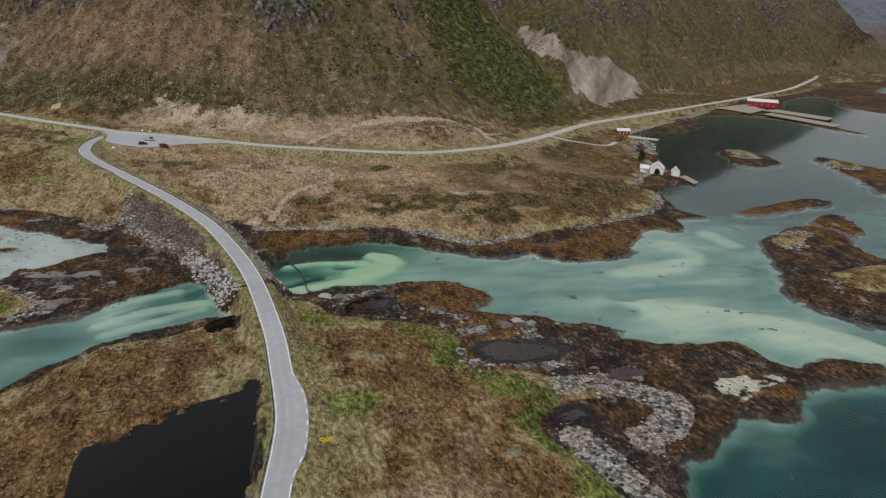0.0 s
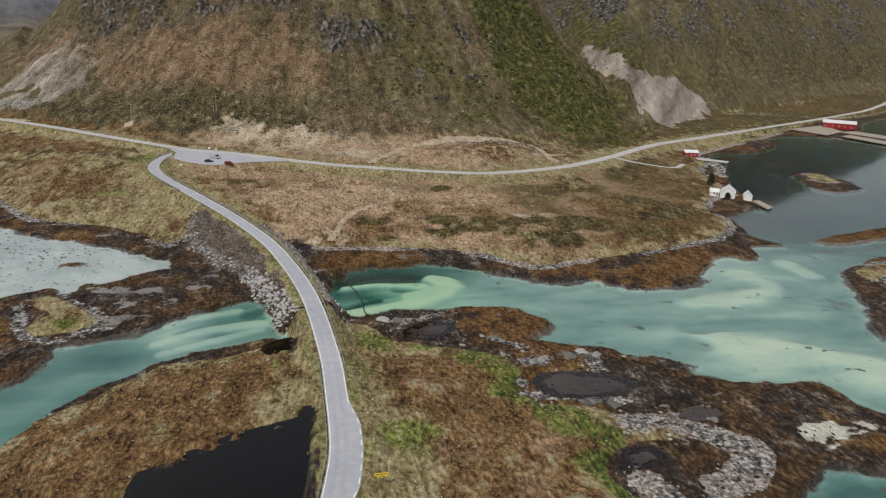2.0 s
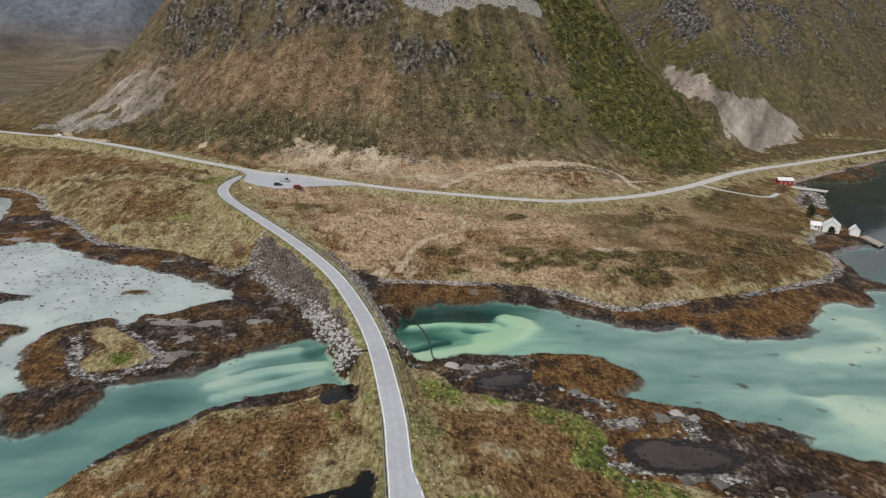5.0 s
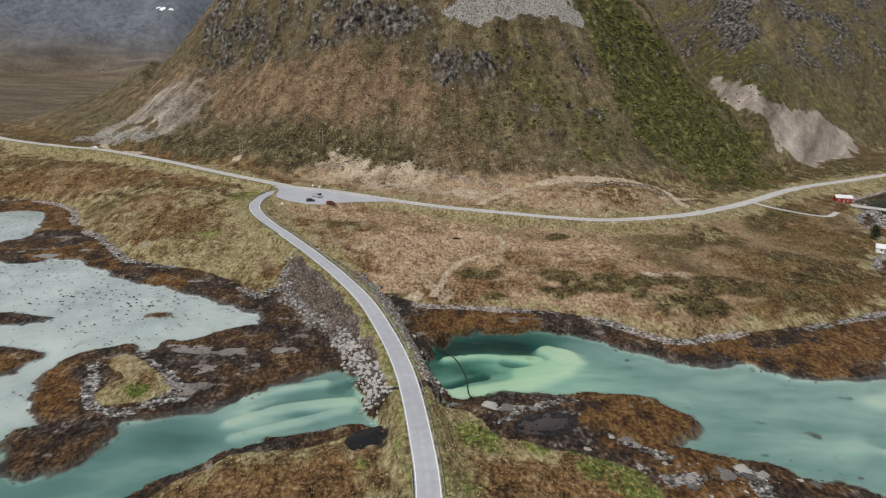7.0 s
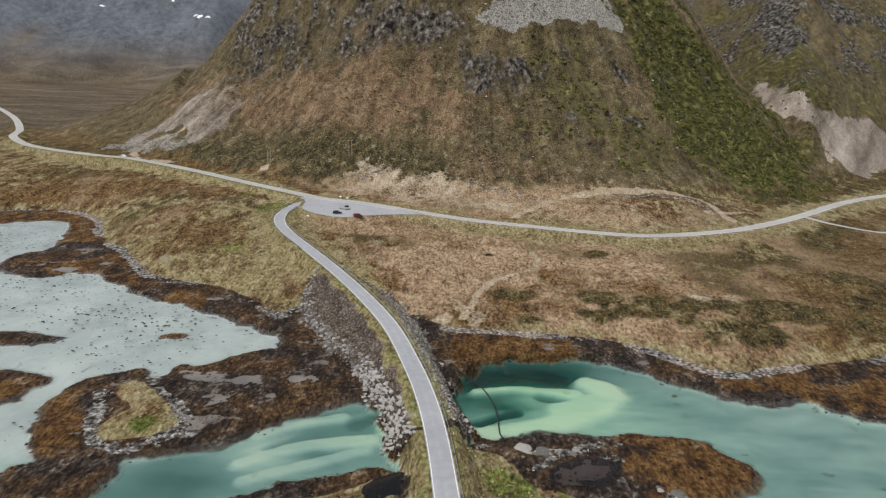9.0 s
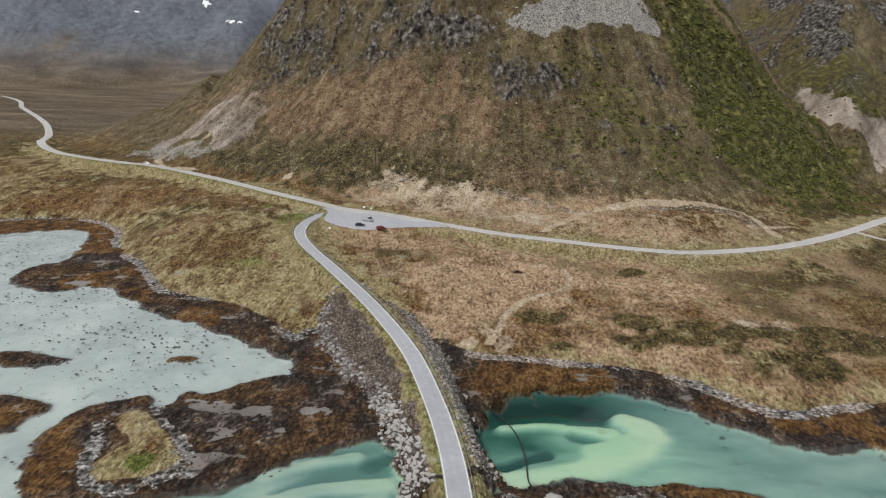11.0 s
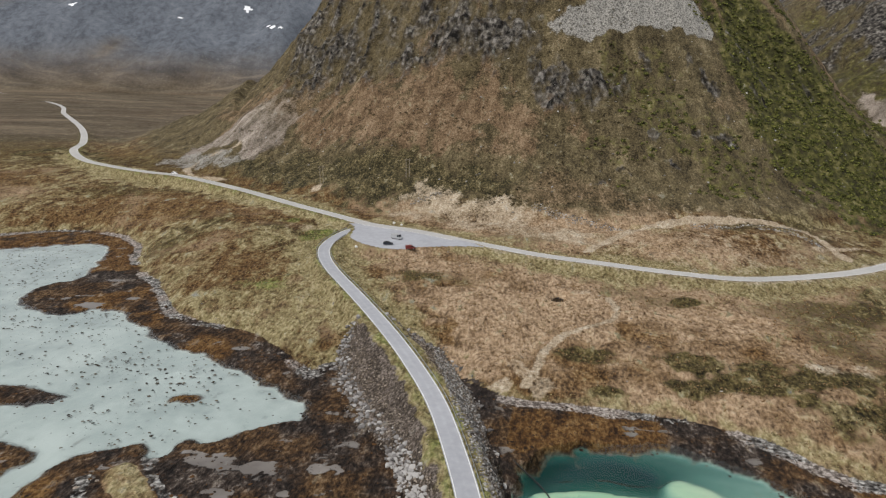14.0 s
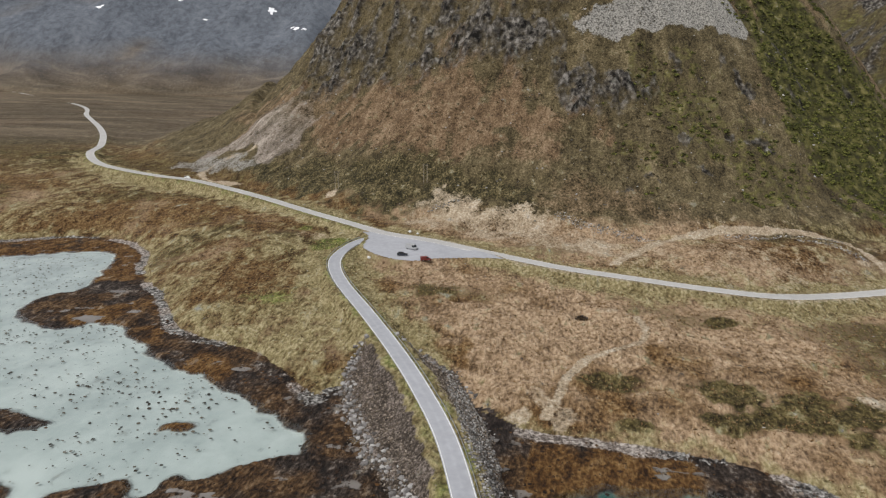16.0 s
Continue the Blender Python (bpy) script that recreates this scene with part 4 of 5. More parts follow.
d_dirt = np.max([smooth(rad, rad * 0.4, line_distance(chaikin(line, 2, False), 60)[0] + rad * 0.35 * ragged) * amount for line, rad, amount in DIRTS], 0)
d_dirt = np.maximum(d_dirt, np.maximum(zone(DUG, 6), 0.42 * zone(SPOIL, 7)) * (0.62 + 0.35 * fbm(X, Y, 18, 4, 49)))
d_dirt = np.maximum(d_dirt, 0.55 * smooth(7.5, 3.5, r_main + 1.5 * fray) * (X > -90) * (Y < 600))
for px, py, rad, amount in PALE_SPOTS:
    d_dirt = np.maximum(d_dirt, amount * smooth(rad, rad * 0.3, np.hypot(X - px, Y - py) + rad * 0.7 * fray))
masks["dirt"] = np.clip(d_dirt, 0, 1)
masks["orange"] = np.clip(smooth(0.0, 0.7, fbm(X, Y, 30, 4, 37) - 0.25 + 0.55 * smooth(-70, -110, X) + 0.35 * (Y > 225) * (X > 0) + 0.6 * np.exp(-(((X - 145) / 35) ** 2 + ((Y - 228) / 22) ** 2)) + 0.5 * np.exp(-(((X - 62) / 10) ** 2 + ((Y - 185) / 10) ** 2))), 0, 1)
masks["puddle"] = masks["weed"] * 0.6 * smooth(0.66, 0.8, fbm(X, Y * 1.8, 9, 4, 36) * 0.5 + 0.30 + 0.1 * (X < 0)) * smooth(1.5, 4, d_shore)
for px, py, rad in WET_FLATS:
    masks["puddle"] = np.maximum(masks["puddle"], masks["weed"] * smooth(rad, rad * 0.4, np.hypot((X - px) * 0.7, Y - py) + rad * 1.1 * fray))
masks["mud"] = np.maximum(np.max([smooth(-0.7, 0.4, ponds[k]) for k in ("big", "pit", "hole")], 0), smooth(-1.5, 1.0, inside(MUDCOVE, 20) + fray))
masks["mud"] = np.maximum(masks["mud"], np.max([smooth(-1.6, -0.5, ponds[k] + 0.8 * fray) * smooth(0.6, 0.0, ponds[k]) for k in ("mid", "north", "south")], 0))
masks["puddle"] = np.maximum(masks["puddle"], np.max([smooth(-0.4, 0.4, ponds[k]) for k in ("mid", "north", "east", "south")], 0))
masks["sand"] = smooth(-1.5, 1.0, np.max([inside(p, 20) for p in SANDS], 0) + 1.2 * fray) * (d_shore > -1)
cuts = smooth(0.06, 0.0, np.abs(fbm(X, Y * 1.9, 30, 5, 41))) * smooth(-0.1, 0.5, fbm(X, Y, 45, 3, 42)) * smooth(2, 8, d_grass) * smooth(3, 9, near_road) * (up < 4) * (d_emb < 0)
masks["mud"] = np.maximum(masks["mud"], 0.5 * cuts * (Y < 480))

# one sheet, divided where the slopes begin
nx, ny = len(gx), len(gy)
ii = np.arange((nx - 1) * (ny - 1))
i0 = (ii // (nx - 1)) * nx + ii % (nx - 1)
quads = np.stack([i0, i0 + 1, i0 + nx + 1, i0 + nx], 1)
steep = up[quads].mean(1)
which = np.where(steep < 3.0, 0, np.where(up_far[quads].mean(1) > np.maximum(up_near, up_right)[quads].mean(1), 3, np.where(up_near[quads].mean(1) >= up_right[quads].mean(1), 1, 2)))
co = np.stack([X, Y, z], 1)


def sheet(name, faces, label, category):
    used = np.unique(faces)
    back = np.zeros(len(X), int)
    back[used] = np.arange(len(used))
    me = bpy.data.meshes.new(name)
    me.vertices.add(len(used))
    me.vertices.foreach_set("co", co[used].ravel())
    me.loops.add(faces.size)
    me.loops.foreach_set("vertex_index", back[faces].ravel())
    me.polygons.add(len(faces))
    me.polygons.foreach_set("loop_start", np.arange(len(faces)) * 4)
    me.polygons.foreach_set("use_smooth", np.ones(len(faces), bool))
    me.update(calc_edges=True)
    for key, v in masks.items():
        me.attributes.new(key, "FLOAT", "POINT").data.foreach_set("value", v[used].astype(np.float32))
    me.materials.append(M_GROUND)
    return tagged(new(name, me), label, category, "", "structure")


sheet("ground", quads[which == 0], "brown and straw-coloured moor with tidal flats and sandy sea bed, water tint painted on", "ground")
sheet("mountain_near", quads[which == 1], "steep mountain with dark crags, brown grass and green birch scrub", "mountain")
sheet("mountain_right", quads[which == 2], "brown and green hillside with a pale gravel scree", "mountain")
sheet("mountain_far", quads[which == 3], "distant rocky mountain with snow patches, grey-blue haze painted into its colour", "mountain")


def ground_z(x, y):
    """Height of the sheet at a place."""
    i = int(np.clip(np.searchsorted(gx, x) - 1, 0, nx - 2))
    j = int(np.clip(np.searchsorted(gy, y) - 1, 0, ny - 2))
    u, v = (x - gx[i]) / (gx[i + 1] - gx[i]), (y - gy[j]) / (gy[j + 1] - gy[j])
    k = j * nx + i
    return (z[k] * (1 - u) + z[k + 1] * u) * (1 - v) + (z[k + nx] * (1 - u) + z[k + nx + 1] * u) * v


def flat_mesh(name, pts, mat):
    me = bpy.data.meshes.new(name)
    me.from_pydata([tuple(p) for p in pts], [], [tuple(range(len(pts)))])
    me.materials.append(mat)
    return new(name, me)


tagged(flat_mesh("water", [(-3500, -480, 0), (3500, -480, 0), (3500, 1700, 0), (-3500, 1700, 0)], M_SEA), "calm clear turquoise sea water over pale sand", "water", "", "structure")
for name, poly, level in PONDS:
    p = chaikin(poly, 1)
    c = p.mean(0)
    p = c + (p - c) * (1 + 2.0 / np.linalg.norm(p - c, axis=1))[:, None]
    if np.sum(p[:, 0] * np.roll(p[:, 1], -1) - np.roll(p[:, 0], -1) * p[:, 1]) < 0:
        p = p[::-1]
    tagged(flat_mesh("pond", [(a, b, level) for a, b in p], M_PEAT if name in ("big", "pit", "hole") else M_POOL), "still dark peat-brown pond water in the moor" if name in ("big", "pit", "hole") else "shallow grey-brown tidal pool among the rocks", "pond", "", "structure")


# ---- roads ----
def ribbon(name, line, left, right, lift, mat, label, category, parent=None, start=0, stop=None):
    """A strip along a line between two offsets; its third column is its height."""
    p = line[start:stop]
    tan = np.gradient(p[:, :2], axis=0)
    tan /= np.linalg.norm(tan, axis=1)[:, None]
    nor = np.stack([tan[:, 1], -tan[:, 0]], 1)
    steps = np.linspace(0, 1, 9 if mat in (M_ASPHALT, M_ASPHALT_MAIN) else 2)
    verts, wheel = [], []
    for k in range(len(p)):
        lo, hi = (left[start + k], right[start + k]) if hasattr(left, "__len__") else (left, right)
        for s in steps:
            o = lo + (hi - lo) * s
            verts.append((p[k, 0] + nor[k, 0] * o, p[k, 1] + nor[k, 1] * o, p[k, 2] + lift - 0.02 * abs(2 * s - 1)))
            wheel.append(max(0, 1 - abs(abs(o) - 0.95) / 0.6))
    w = len(steps)
    faces = [(k * w + j, k * w + j + 1, (k + 1) * w + j + 1, (k + 1) * w + j) for k in range(len(p) - 1) for j in range(w - 1)]
    me = bpy.data.meshes.new(name)
    me.from_pydata(verts, [], faces)
    me.attributes.new("wheel", "FLOAT", "POINT").data.foreach_set("value", np.array(wheel, np.float32))
    me.materials.append(mat)
    ob = new(name, me)
    if parent:
        ob.parent = parent
        return ob
    return tagged(ob, label, category, "", "structure")


side_right = np.array([2.6 + 1.6 * float(smooth(93, 104, np.array(y)) * (1 - smooth(122, 134, np.array(y)))) for y in ROAD_SIDE[:, 1]])
side_left = np.full(len(ROAD_SIDE), -2.6)
road_side = ribbon("road_side", ROAD_SIDE, side_left, side_right, 0.0, M_ASPHALT, "narrow grey asphalt road with white edge lines", "road")
road_main = ribbon("road_main", ROAD_MAIN, -3.1, 3.1, 0.02, M_ASPHALT_MAIN, "pale grey asphalt main road along the foot of the mountain", "road")
road_drive = ribbon("road_drive", ROAD_DRIVE, -1.7, 1.7, 0.0, M_ASPHALT_MAIN, "pale gravel drive to the waterside houses", "road")
for s in (1, -1):
    e = side_right if s > 0 else side_left
    if s > 0:
        for k in range(1, len(ROAD_SIDE) - 3, 2):
            if side_right[k] > 2.7:
                ribbon("dash", ROAD_SIDE, e - 0.42, e - 0.26, 0.035, M_LINE, "", "", road_side, k, k + 2)
        for lo, hi in ((0, int(np.argmax(side_right > 2.7))), (len(side_right) - int(np.argmax(side_right[::-1] > 2.7)), None)):
            ribbon("edge_line", ROAD_SIDE, e - 0.36, e - 0.2, 0.035, M_LINE, "", "", road_side, lo, hi)
    else:
        ribbon("edge_line", ROAD_SIDE, e + 0.2, e + 0.36, 0.035, M_LINE, "", "", road_side)
    ribbon("edge_line", ROAD_MAIN, s * 2.78, s * 2.90, 0.05, M_LINE, "", "", road_main)
yard_faces = [q for q in quads[(yard[quads].min(1) > -0.2)]]
yu = np.unique(np.array(yard_faces))
yb = {int(v): k for k, v in enumerate(yu)}
me = bpy.data.meshes.new("junction_yard")
me.from_pydata([(X[v], Y[v], z[v] + 0.10) for v in yu], [], [tuple(yb[int(v)] for v in q) for q in yard_faces])
me.materials.append(M_ASPHALT)
tagged(new("junction_yard", me), "wide grey asphalt lay-by at the road junction", "pavement", "", "structure")


# ---- things: helpers ----
rng = np.random.RandomState(11)


def part(name, bm, mat, parent=None, label="", flat=True):
    """Links a bmesh as one mesh object, under a thing or a part."""
    me = bpy.data.meshes.new(name)
    bm.to_mesh(me)
    bm.free()
    me.materials.append(mat)
    if not flat:
        me.polygons.foreach_set("use_smooth", np.ones(len(me.polygons), bool))
    ob = new(name, me)
    ob.parent = parent
    if label:
        tagged(ob, label)
    return ob


def base(name, m, label, category, group="", kind=""):
    e = new(name)
    e.matrix_basis = m
    return tagged(e, label, category, group, kind)


def box(size, at=(0, 0, 0), bevel=0.0, bm=None):
    own = bmesh.new()
    bmesh.ops.create_cube(own, size=1, matrix=Matrix.LocRotScale(Vector(at) + Vector((0, 0, size[2] / 2)), None, size))
    if bevel:
        bmesh.ops.bevel(own, geom=own.edges[:], offset=bevel, segments=2, affect="EDGES")
    if bm is None:
        return own
    me = bpy.data.meshes.new("joined")
    own.to_mesh(me)
    own.free()
    bm.from_mesh(me)
    bpy.data.meshes.remove(me)
    return bm


def rod(a, b, r, sides=8, r2=None):
    bm = bmesh.new()
    a, b = Vector(a), Vector(b)
    m = Matrix.Translation((a + b) / 2) @ (b - a).to_track_quat("Z", "Y").to_matrix().to_4x4()
    bmesh.ops.create_cone(bm, cap_ends=True, segments=sides, radius1=r, radius2=r if r2 is None else r2, depth=(b - a).length, matrix=m)
    return bm


def prism(outline, x0, x1):
    """A solid from an outline in y and z, drawn along x."""
    bm = bmesh.new()
    lo = [bm.verts.new((x0, y, h)) for y, h in outline]
    hi = [bm.verts.new((x1, y, h)) for y, h in outline]
    n = len(outline)
    bm.faces.new(lo[::-1])
    bm.faces.new(hi)
    for k in range(n):
        bm.faces.new((lo[k], lo[(k + 1) % n], hi[(k + 1) % n], hi[k]))
    bmesh.ops.recalc_face_normals(bm, faces=bm.faces[:])
    return bm


def stone_shape(seed, low=True):
    r = np.random.RandomState(seed)
    bm = bmesh.new()
    bmesh.ops.create_icosphere(bm, subdivisions=1 if low else 2, radius=0.5)
    flat_dir = Vector(r.randn(3)).normalized()
    for v in bm.verts:
        v.co *= 0.62 + 0.72 * r.rand()
        v.co.x *= 1.15
        v.co.z *= 0.75
        v.co -= flat_dir * max(0, v.co.dot(flat_dir) - 0.28)
    return bm


def scatter(name, bms, rows, mat, label, category, parent=None, smooth_shade=False):
    """One mesh from many small copies: rows of x, y, z, size, turn, stretch in z."""
    shapes = []
    for bm in bms:
        bmesh.ops.triangulate(bm, faces=bm.faces[:])
        bm.verts.index_update()
        shapes.append((np.array([v.co[:] for v in bm.verts]), np.array([[v.index for v in f.verts] for f in bm.faces])))
        bm.free()
    vs, fs, n = [], [], 0
    for k, (sv, sf) in enumerate(shapes):
        r = rows[k::len(shapes)]
        if not len(r):
            continue
        c, s = np.cos(r[:, 4])[:, None], np.sin(r[:, 4])[:, None]
        px = (sv[None, :, 0] * c - sv[None, :, 1] * s) * r[:, 3:4] + r[:, 0:1]
        py = (sv[None, :, 0] * s + sv[None, :, 1] * c) * r[:, 3:4] + r[:, 1:2]
        pz = sv[None, :, 2] * r[:, 3:4] * r[:, 5:6] + r[:, 2:3]
        vs.append(np.stack([px, py, pz], 2).reshape(-1, 3))
        fs.append((sf[None] + (np.arange(len(r)) * len(sv))[:, None, None]).reshape(-1, 3) + n)
        n += len(r) * len(sv)
    v, f = np.concatenate(vs), np.concatenate(fs)
    me = bpy.data.meshes.new(name)
    me.vertices.add(len(v))
    me.vertices.foreach_set("co", v.ravel())
    me.loops.add(f.size)
    me.loops.foreach_set("vertex_index", f.ravel())
    me.polygons.add(len(f))
    me.polygons.foreach_set("loop_start", np.arange(len(f)) * 3)
    me.polygons.foreach_set("use_smooth", np.full(len(f), smooth_shade))
    me.update(calc_edges=True)
    me.materials.append(mat)
    ob = new(name, me)
    if parent:
        ob.parent = parent
    return tagged(ob, label, category, "", "stuff")


def heights(xs, ys):
    i = np.clip(np.searchsorted(gx, xs) - 1, 0, nx - 2)
    j = np.clip(np.searchsorted(gy, ys) - 1, 0, ny - 2)
    u, v = (xs - gx[i]) / (gx[i + 1] - gx[i]), (ys - gy[j]) / (gy[j + 1] - gy[j])
    k = j * nx + i
    return (z[k] * (1 - u) + z[k + 1] * u) * (1 - v) + (z[k + nx] * (1 - u) + z[k + nx + 1] * u) * v


def field(values, xs, ys):
    i = np.clip(np.searchsorted(gx, xs), 0, nx - 1)
    j = np.clip(np.searchsorted(gy, ys), 0, ny - 1)
    return values[j * nx + i]


def sow(count, x0, x1, y0, y1, weight, size, flatness=(1, 1), sink=0.0, power=2.0):
    """Random places where weight (0 to 1 over the grid) lets them fall."""
    xs, ys = rng.uniform(x0, x1, count), rng.uniform(y0, y1, count)
    keep = rng.rand(count) < field(weight, xs, ys)
    xs, ys = xs[keep], ys[keep]
    s = size[0] + (size[1] - size[0]) * rng.rand(len(xs)) ** power
    return np.stack([xs, ys, heights(xs, ys) - sink * s, s, rng.uniform(0, 6.283, len(xs)), rng.uniform(flatness[0], flatness[1], len(xs))], 1)


def island_material(name, stops, rough=0.9, size=0.4):
    """Colour that differs from piece to piece."""
    m, n, l = material(name)
    g = n.new("ShaderNodeNewGeometry")
    grain = noise_tex(m, position(m), size, 4)
    f = maths(m, "ADD", maths(m, "MULTIPLY", g.outputs["Random Per Island"], 0.75), maths(m, "MULTIPLY", grain, 0.25))
    shader_end(m, ramp(m, f, stops), rough, grain, 0.5, 0.05, specular=0.2)
    return m


M_BOULDER = island_material("boulder_stone", [(0.1, (0.07, 0.064, 0.06)), (0.45, (0.20, 0.19, 0.183)), (0.9, (0.42, 0.41, 0.395))])
M_RUBBLE = island_material("rubble_stone", [(0.1, (0.04, 0.031, 0.022)), (0.5, (0.125, 0.098, 0.073)), (0.9, (0.34, 0.29, 0.24))])
M_OUTCROP = island_material("outcrop_rock", [(0.1, (0.06, 0.055, 0.05)), (0.5, (0.16, 0.151, 0.14)), (0.9, (0.36, 0.348, 0.33))], 0.9, 0.9)
M_PALE = island_material("pale_stone", [(0.1, (0.05, 0.046, 0.042)), (0.5, (0.17, 0.161, 0.15)), (0.9, (0.42, 0.408, 0.385))])
M_WEEDSTONE = island_material("weed_lump", [(0.1, (0.010, 0.007, 0.005)), (0.5, (0.035, 0.02, 0.012)), (0.9, (0.10, 0.05, 0.018))])
M_BAYWEED = island_material("bay_weed", [(0.1, (0.02, 0.017, 0.013)), (0.5, (0.06, 0.052, 0.04)), (0.9, (0.15, 0.135, 0.105))])
M_TUFT = island_material("moor_tuft", [(0.1, (0.04, 0.023, 0.011)), (0.4, (0.16, 0.09, 0.038)), (0.65, (0.23, 0.15, 0.073)), (0.95, (0.36, 0.27, 0.155))])
M_STRAW = island_material("straw_tuft", [(0.1, (0.13, 0.105, 0.04)), (0.5, (0.34, 0.28, 0.135)), (0.9, (0.58, 0.50, 0.29))])
M_LEAF = island_material("birch_scrub", [(0.1, (0.025, 0.028, 0.009)), (0.45, (0.07, 0.075, 0.02)), (0.75, (0.13, 0.135, 0.034)), (0.98, (0.27, 0.26, 0.07))])
M_SNOW = simple("old_snow", (0.80, 0.82, 0.85), 0.8, 2.0, 0.06)
M_BUSH = island_material("heather_scrub", [(0.1, (0.02, 0.015, 0.008)), (0.5, (0.065, 0.05, 0.024)), (0.9, (0.16, 0.125, 0.062))])


def tuft(seed, blades=7, spread=0.55):
    r = np.random.RandomState(seed)
    bm = bmesh.new()
    for k in range(blades):
        a = 6.283 * (k + r.rand()) / blades
        d, o = Vector((math.cos(a), math.sin(a), 0)), Vector((-math.sin(a), math.cos(a), 0))
        w, h = 0.16 + 0.1 * r.rand(), 0.35 + 0.3 * r.rand()
        c = d * 0.12
        bm.faces.new([bm.verts.new(p) for p in (c - o * w, c + o * w, d * spread * (0.6 + 0.6 * r.rand()) + Vector((0, 0, h)))])
    return bm


def bush(seed, leaves=26):
    """An open clump of small leaf sprays with gaps."""
    r = np.random.RandomState(seed)
    bm = bmesh.new()
    for k in range(leaves):
        d = Vector((r.randn(), r.randn(), abs(r.randn()) * 0.9 + 0.1)).normalized()
        c = Vector((d.x * 0.5, d.y * 0.5, d.z * 0.55)) * (0.55 + 0.5 * r.rand())
        a, b = d.orthogonal().normalized(), None
        b = d.cross(a)
        s, t = 0.12 + 0.13 * r.rand(), 6.283 * r.rand()
        bm.faces.new([bm.verts.new(c + (a * math.cos(t + q) + b * math.sin(t + q)) * s + d * 0.05 * r.randn()) for q in (0, 2.2, 4.1)])
    return bm


# ---- embankment stones, shore stones, plants ----
steep_left = smooth(0.1, 0.6, d_emb) * smooth(1.0, 2.2, r_side - wide)
foot = steep_left * (1 - smooth(3.0, 5.5, d_emb))
stones = [stone_shape(k) for k in range(6)]
riprap = base("riprap", pose(0, 0, 0), "grey boulders armouring the foot of the road embankment", "boulders")
east_side = (inside([(9, 188), (5, 201), (1, 218), (-5, 244), (-12, 267), (-24, 297), (-27, 280), (-14, 240), (-2, 190), (3, 172)], 20) > 0) * 1.0
wet_foot = east_side * smooth(0.0, 0.4, d_emb) * smooth(3.0, 1.4, d_emb + fray) * smooth(250, 238, Y)
foot = foot * (1 - east_side)
near_rows = sow(5200, -34, 12, 182, 226, foot * 0.8, (0.7, 1.7), (0.8, 1.1), -0.1)[:290]
shapes = [bpy.data.meshes.new("boulder") for _ in range(6)]
for k, me in enumerate(shapes):
    b = stone_shape(40 + k)
    b.to_mesh(me)
    b.free()
    me.materials.append(M_BOULDER)
for k, (a, b, c, s, turn, q) in enumerate(near_rows):
    o = new("boulder", shapes[k % 6])
    o.parent = riprap
    o.matrix_basis = Matrix.LocRotScale((a, b, c), Euler((0.4 * math.sin(k), 0.4 * math.cos(k * 3), turn)), (s, s, s * q))
scatter("loose_boulder", stones, sow(16000, -66, 12, 218, 320, foot * 0.7, (0.6, 1.7), (0.8, 1.1), -0.1), M_BOULDER, "", "", riprap)
scatter("rubble", [stone_shape(60 + k) for k in range(5)], sow(60000, -66, 12, 180, 322, steep_left * smooth(1.0, 7.0, r_side - wide + 2 * ragged) * smooth(306, 286, Y + 7 * ragged) * 0.85, (0.22, 0.75), (0.7, 1.0), -0.05, 3.0), M_RUBBLE, "dark grey broken stone covering the embankment slope", "rubble")
right_bank = steep_left * smooth(1.2, 2.8, d_emb + fray + 4 * smooth(236, 250, Y)) * east_side
scatter("bank_stones", [stone_shape(70 + k) for k in range(5)], sow(40000, -40, 12, 178, 300, right_bank * 0.9, (0.25, 0.9), (0.7, 1.0), -0.05, 2.5), M_PALE, "pale grey stones on the seaward bank of the road", "stones")
shore_rock = np.clip(masks["rock"], 0, 1) ** 1.5
scatter("shore_rocks", [stone_shape(80 + k) for k in range(6)], sow(90000, -130, 260, 75, 330, shore_rock * 0.4, (0.25, 1.7), (0.4, 0.9), 0.05, 4.0), M_PALE, "pale lichen-grey rocks along the shore", "rocks")
scatter("weed_stones", [stone_shape(90 + k) for k in range(5)], sow(110000, -150, 260, 75, 330, np.maximum(masks["weed"] * 0.35 * (d_emb < 0), 0.9 * wet_foot), (0.25, 1.3), (0.25, 0.6), 0.05, 4.0), M_WEEDSTONE, "dark seaweed-covered stones on the tidal flat", "seaweed")
slab_w = np.zeros(X.shape)
for line, rad in STONES[:4]:
    slab_w = np.maximum(slab_w, smooth(rad * 1.7, rad * 0.2, line_distance(chaikin(line, 2, False), 20)[0] + 2.5 * fray + 2 * ragged))
scatter("rock_slabs", [stone_shape(140 + k) for k in range(6)], sow(26000, 10, 100, 74, 200, slab_w * 0.45, (0.2, 1.2), (0.35, 0.7), 0.02, 4.0), M_PALE, "pale broken rock slabs beside the tidal pools", "rocks")
outcrop_w = np.zeros(X.shape)
for line, rad in (([(56, 157), (66, 162), (75, 161)], 3.0), ([(42, 177), (50, 172), (57, 167)], 2.2), ([(20, 189), (31, 190), (38, 187)], 1.8), ([(60, 137), (70, 135)], 1.2), ([(84, 160), (87, 158)], 1.0)):
    outcrop_w = np.maximum(outcrop_w, smooth(rad, rad * 0.5, line_distance(line, 12)[0]))
scatter("rock_outcrops", [stone_shape(170 + k, False) for k in range(5)], sow(900, 15, 95, 130, 195, outcrop_w * 0.6, (1.2, 4.2), (0.35, 0.65), 0.0, 2.0), M_OUTCROP, "grey weathered rock outcrops round the tidal pools", "rocks")
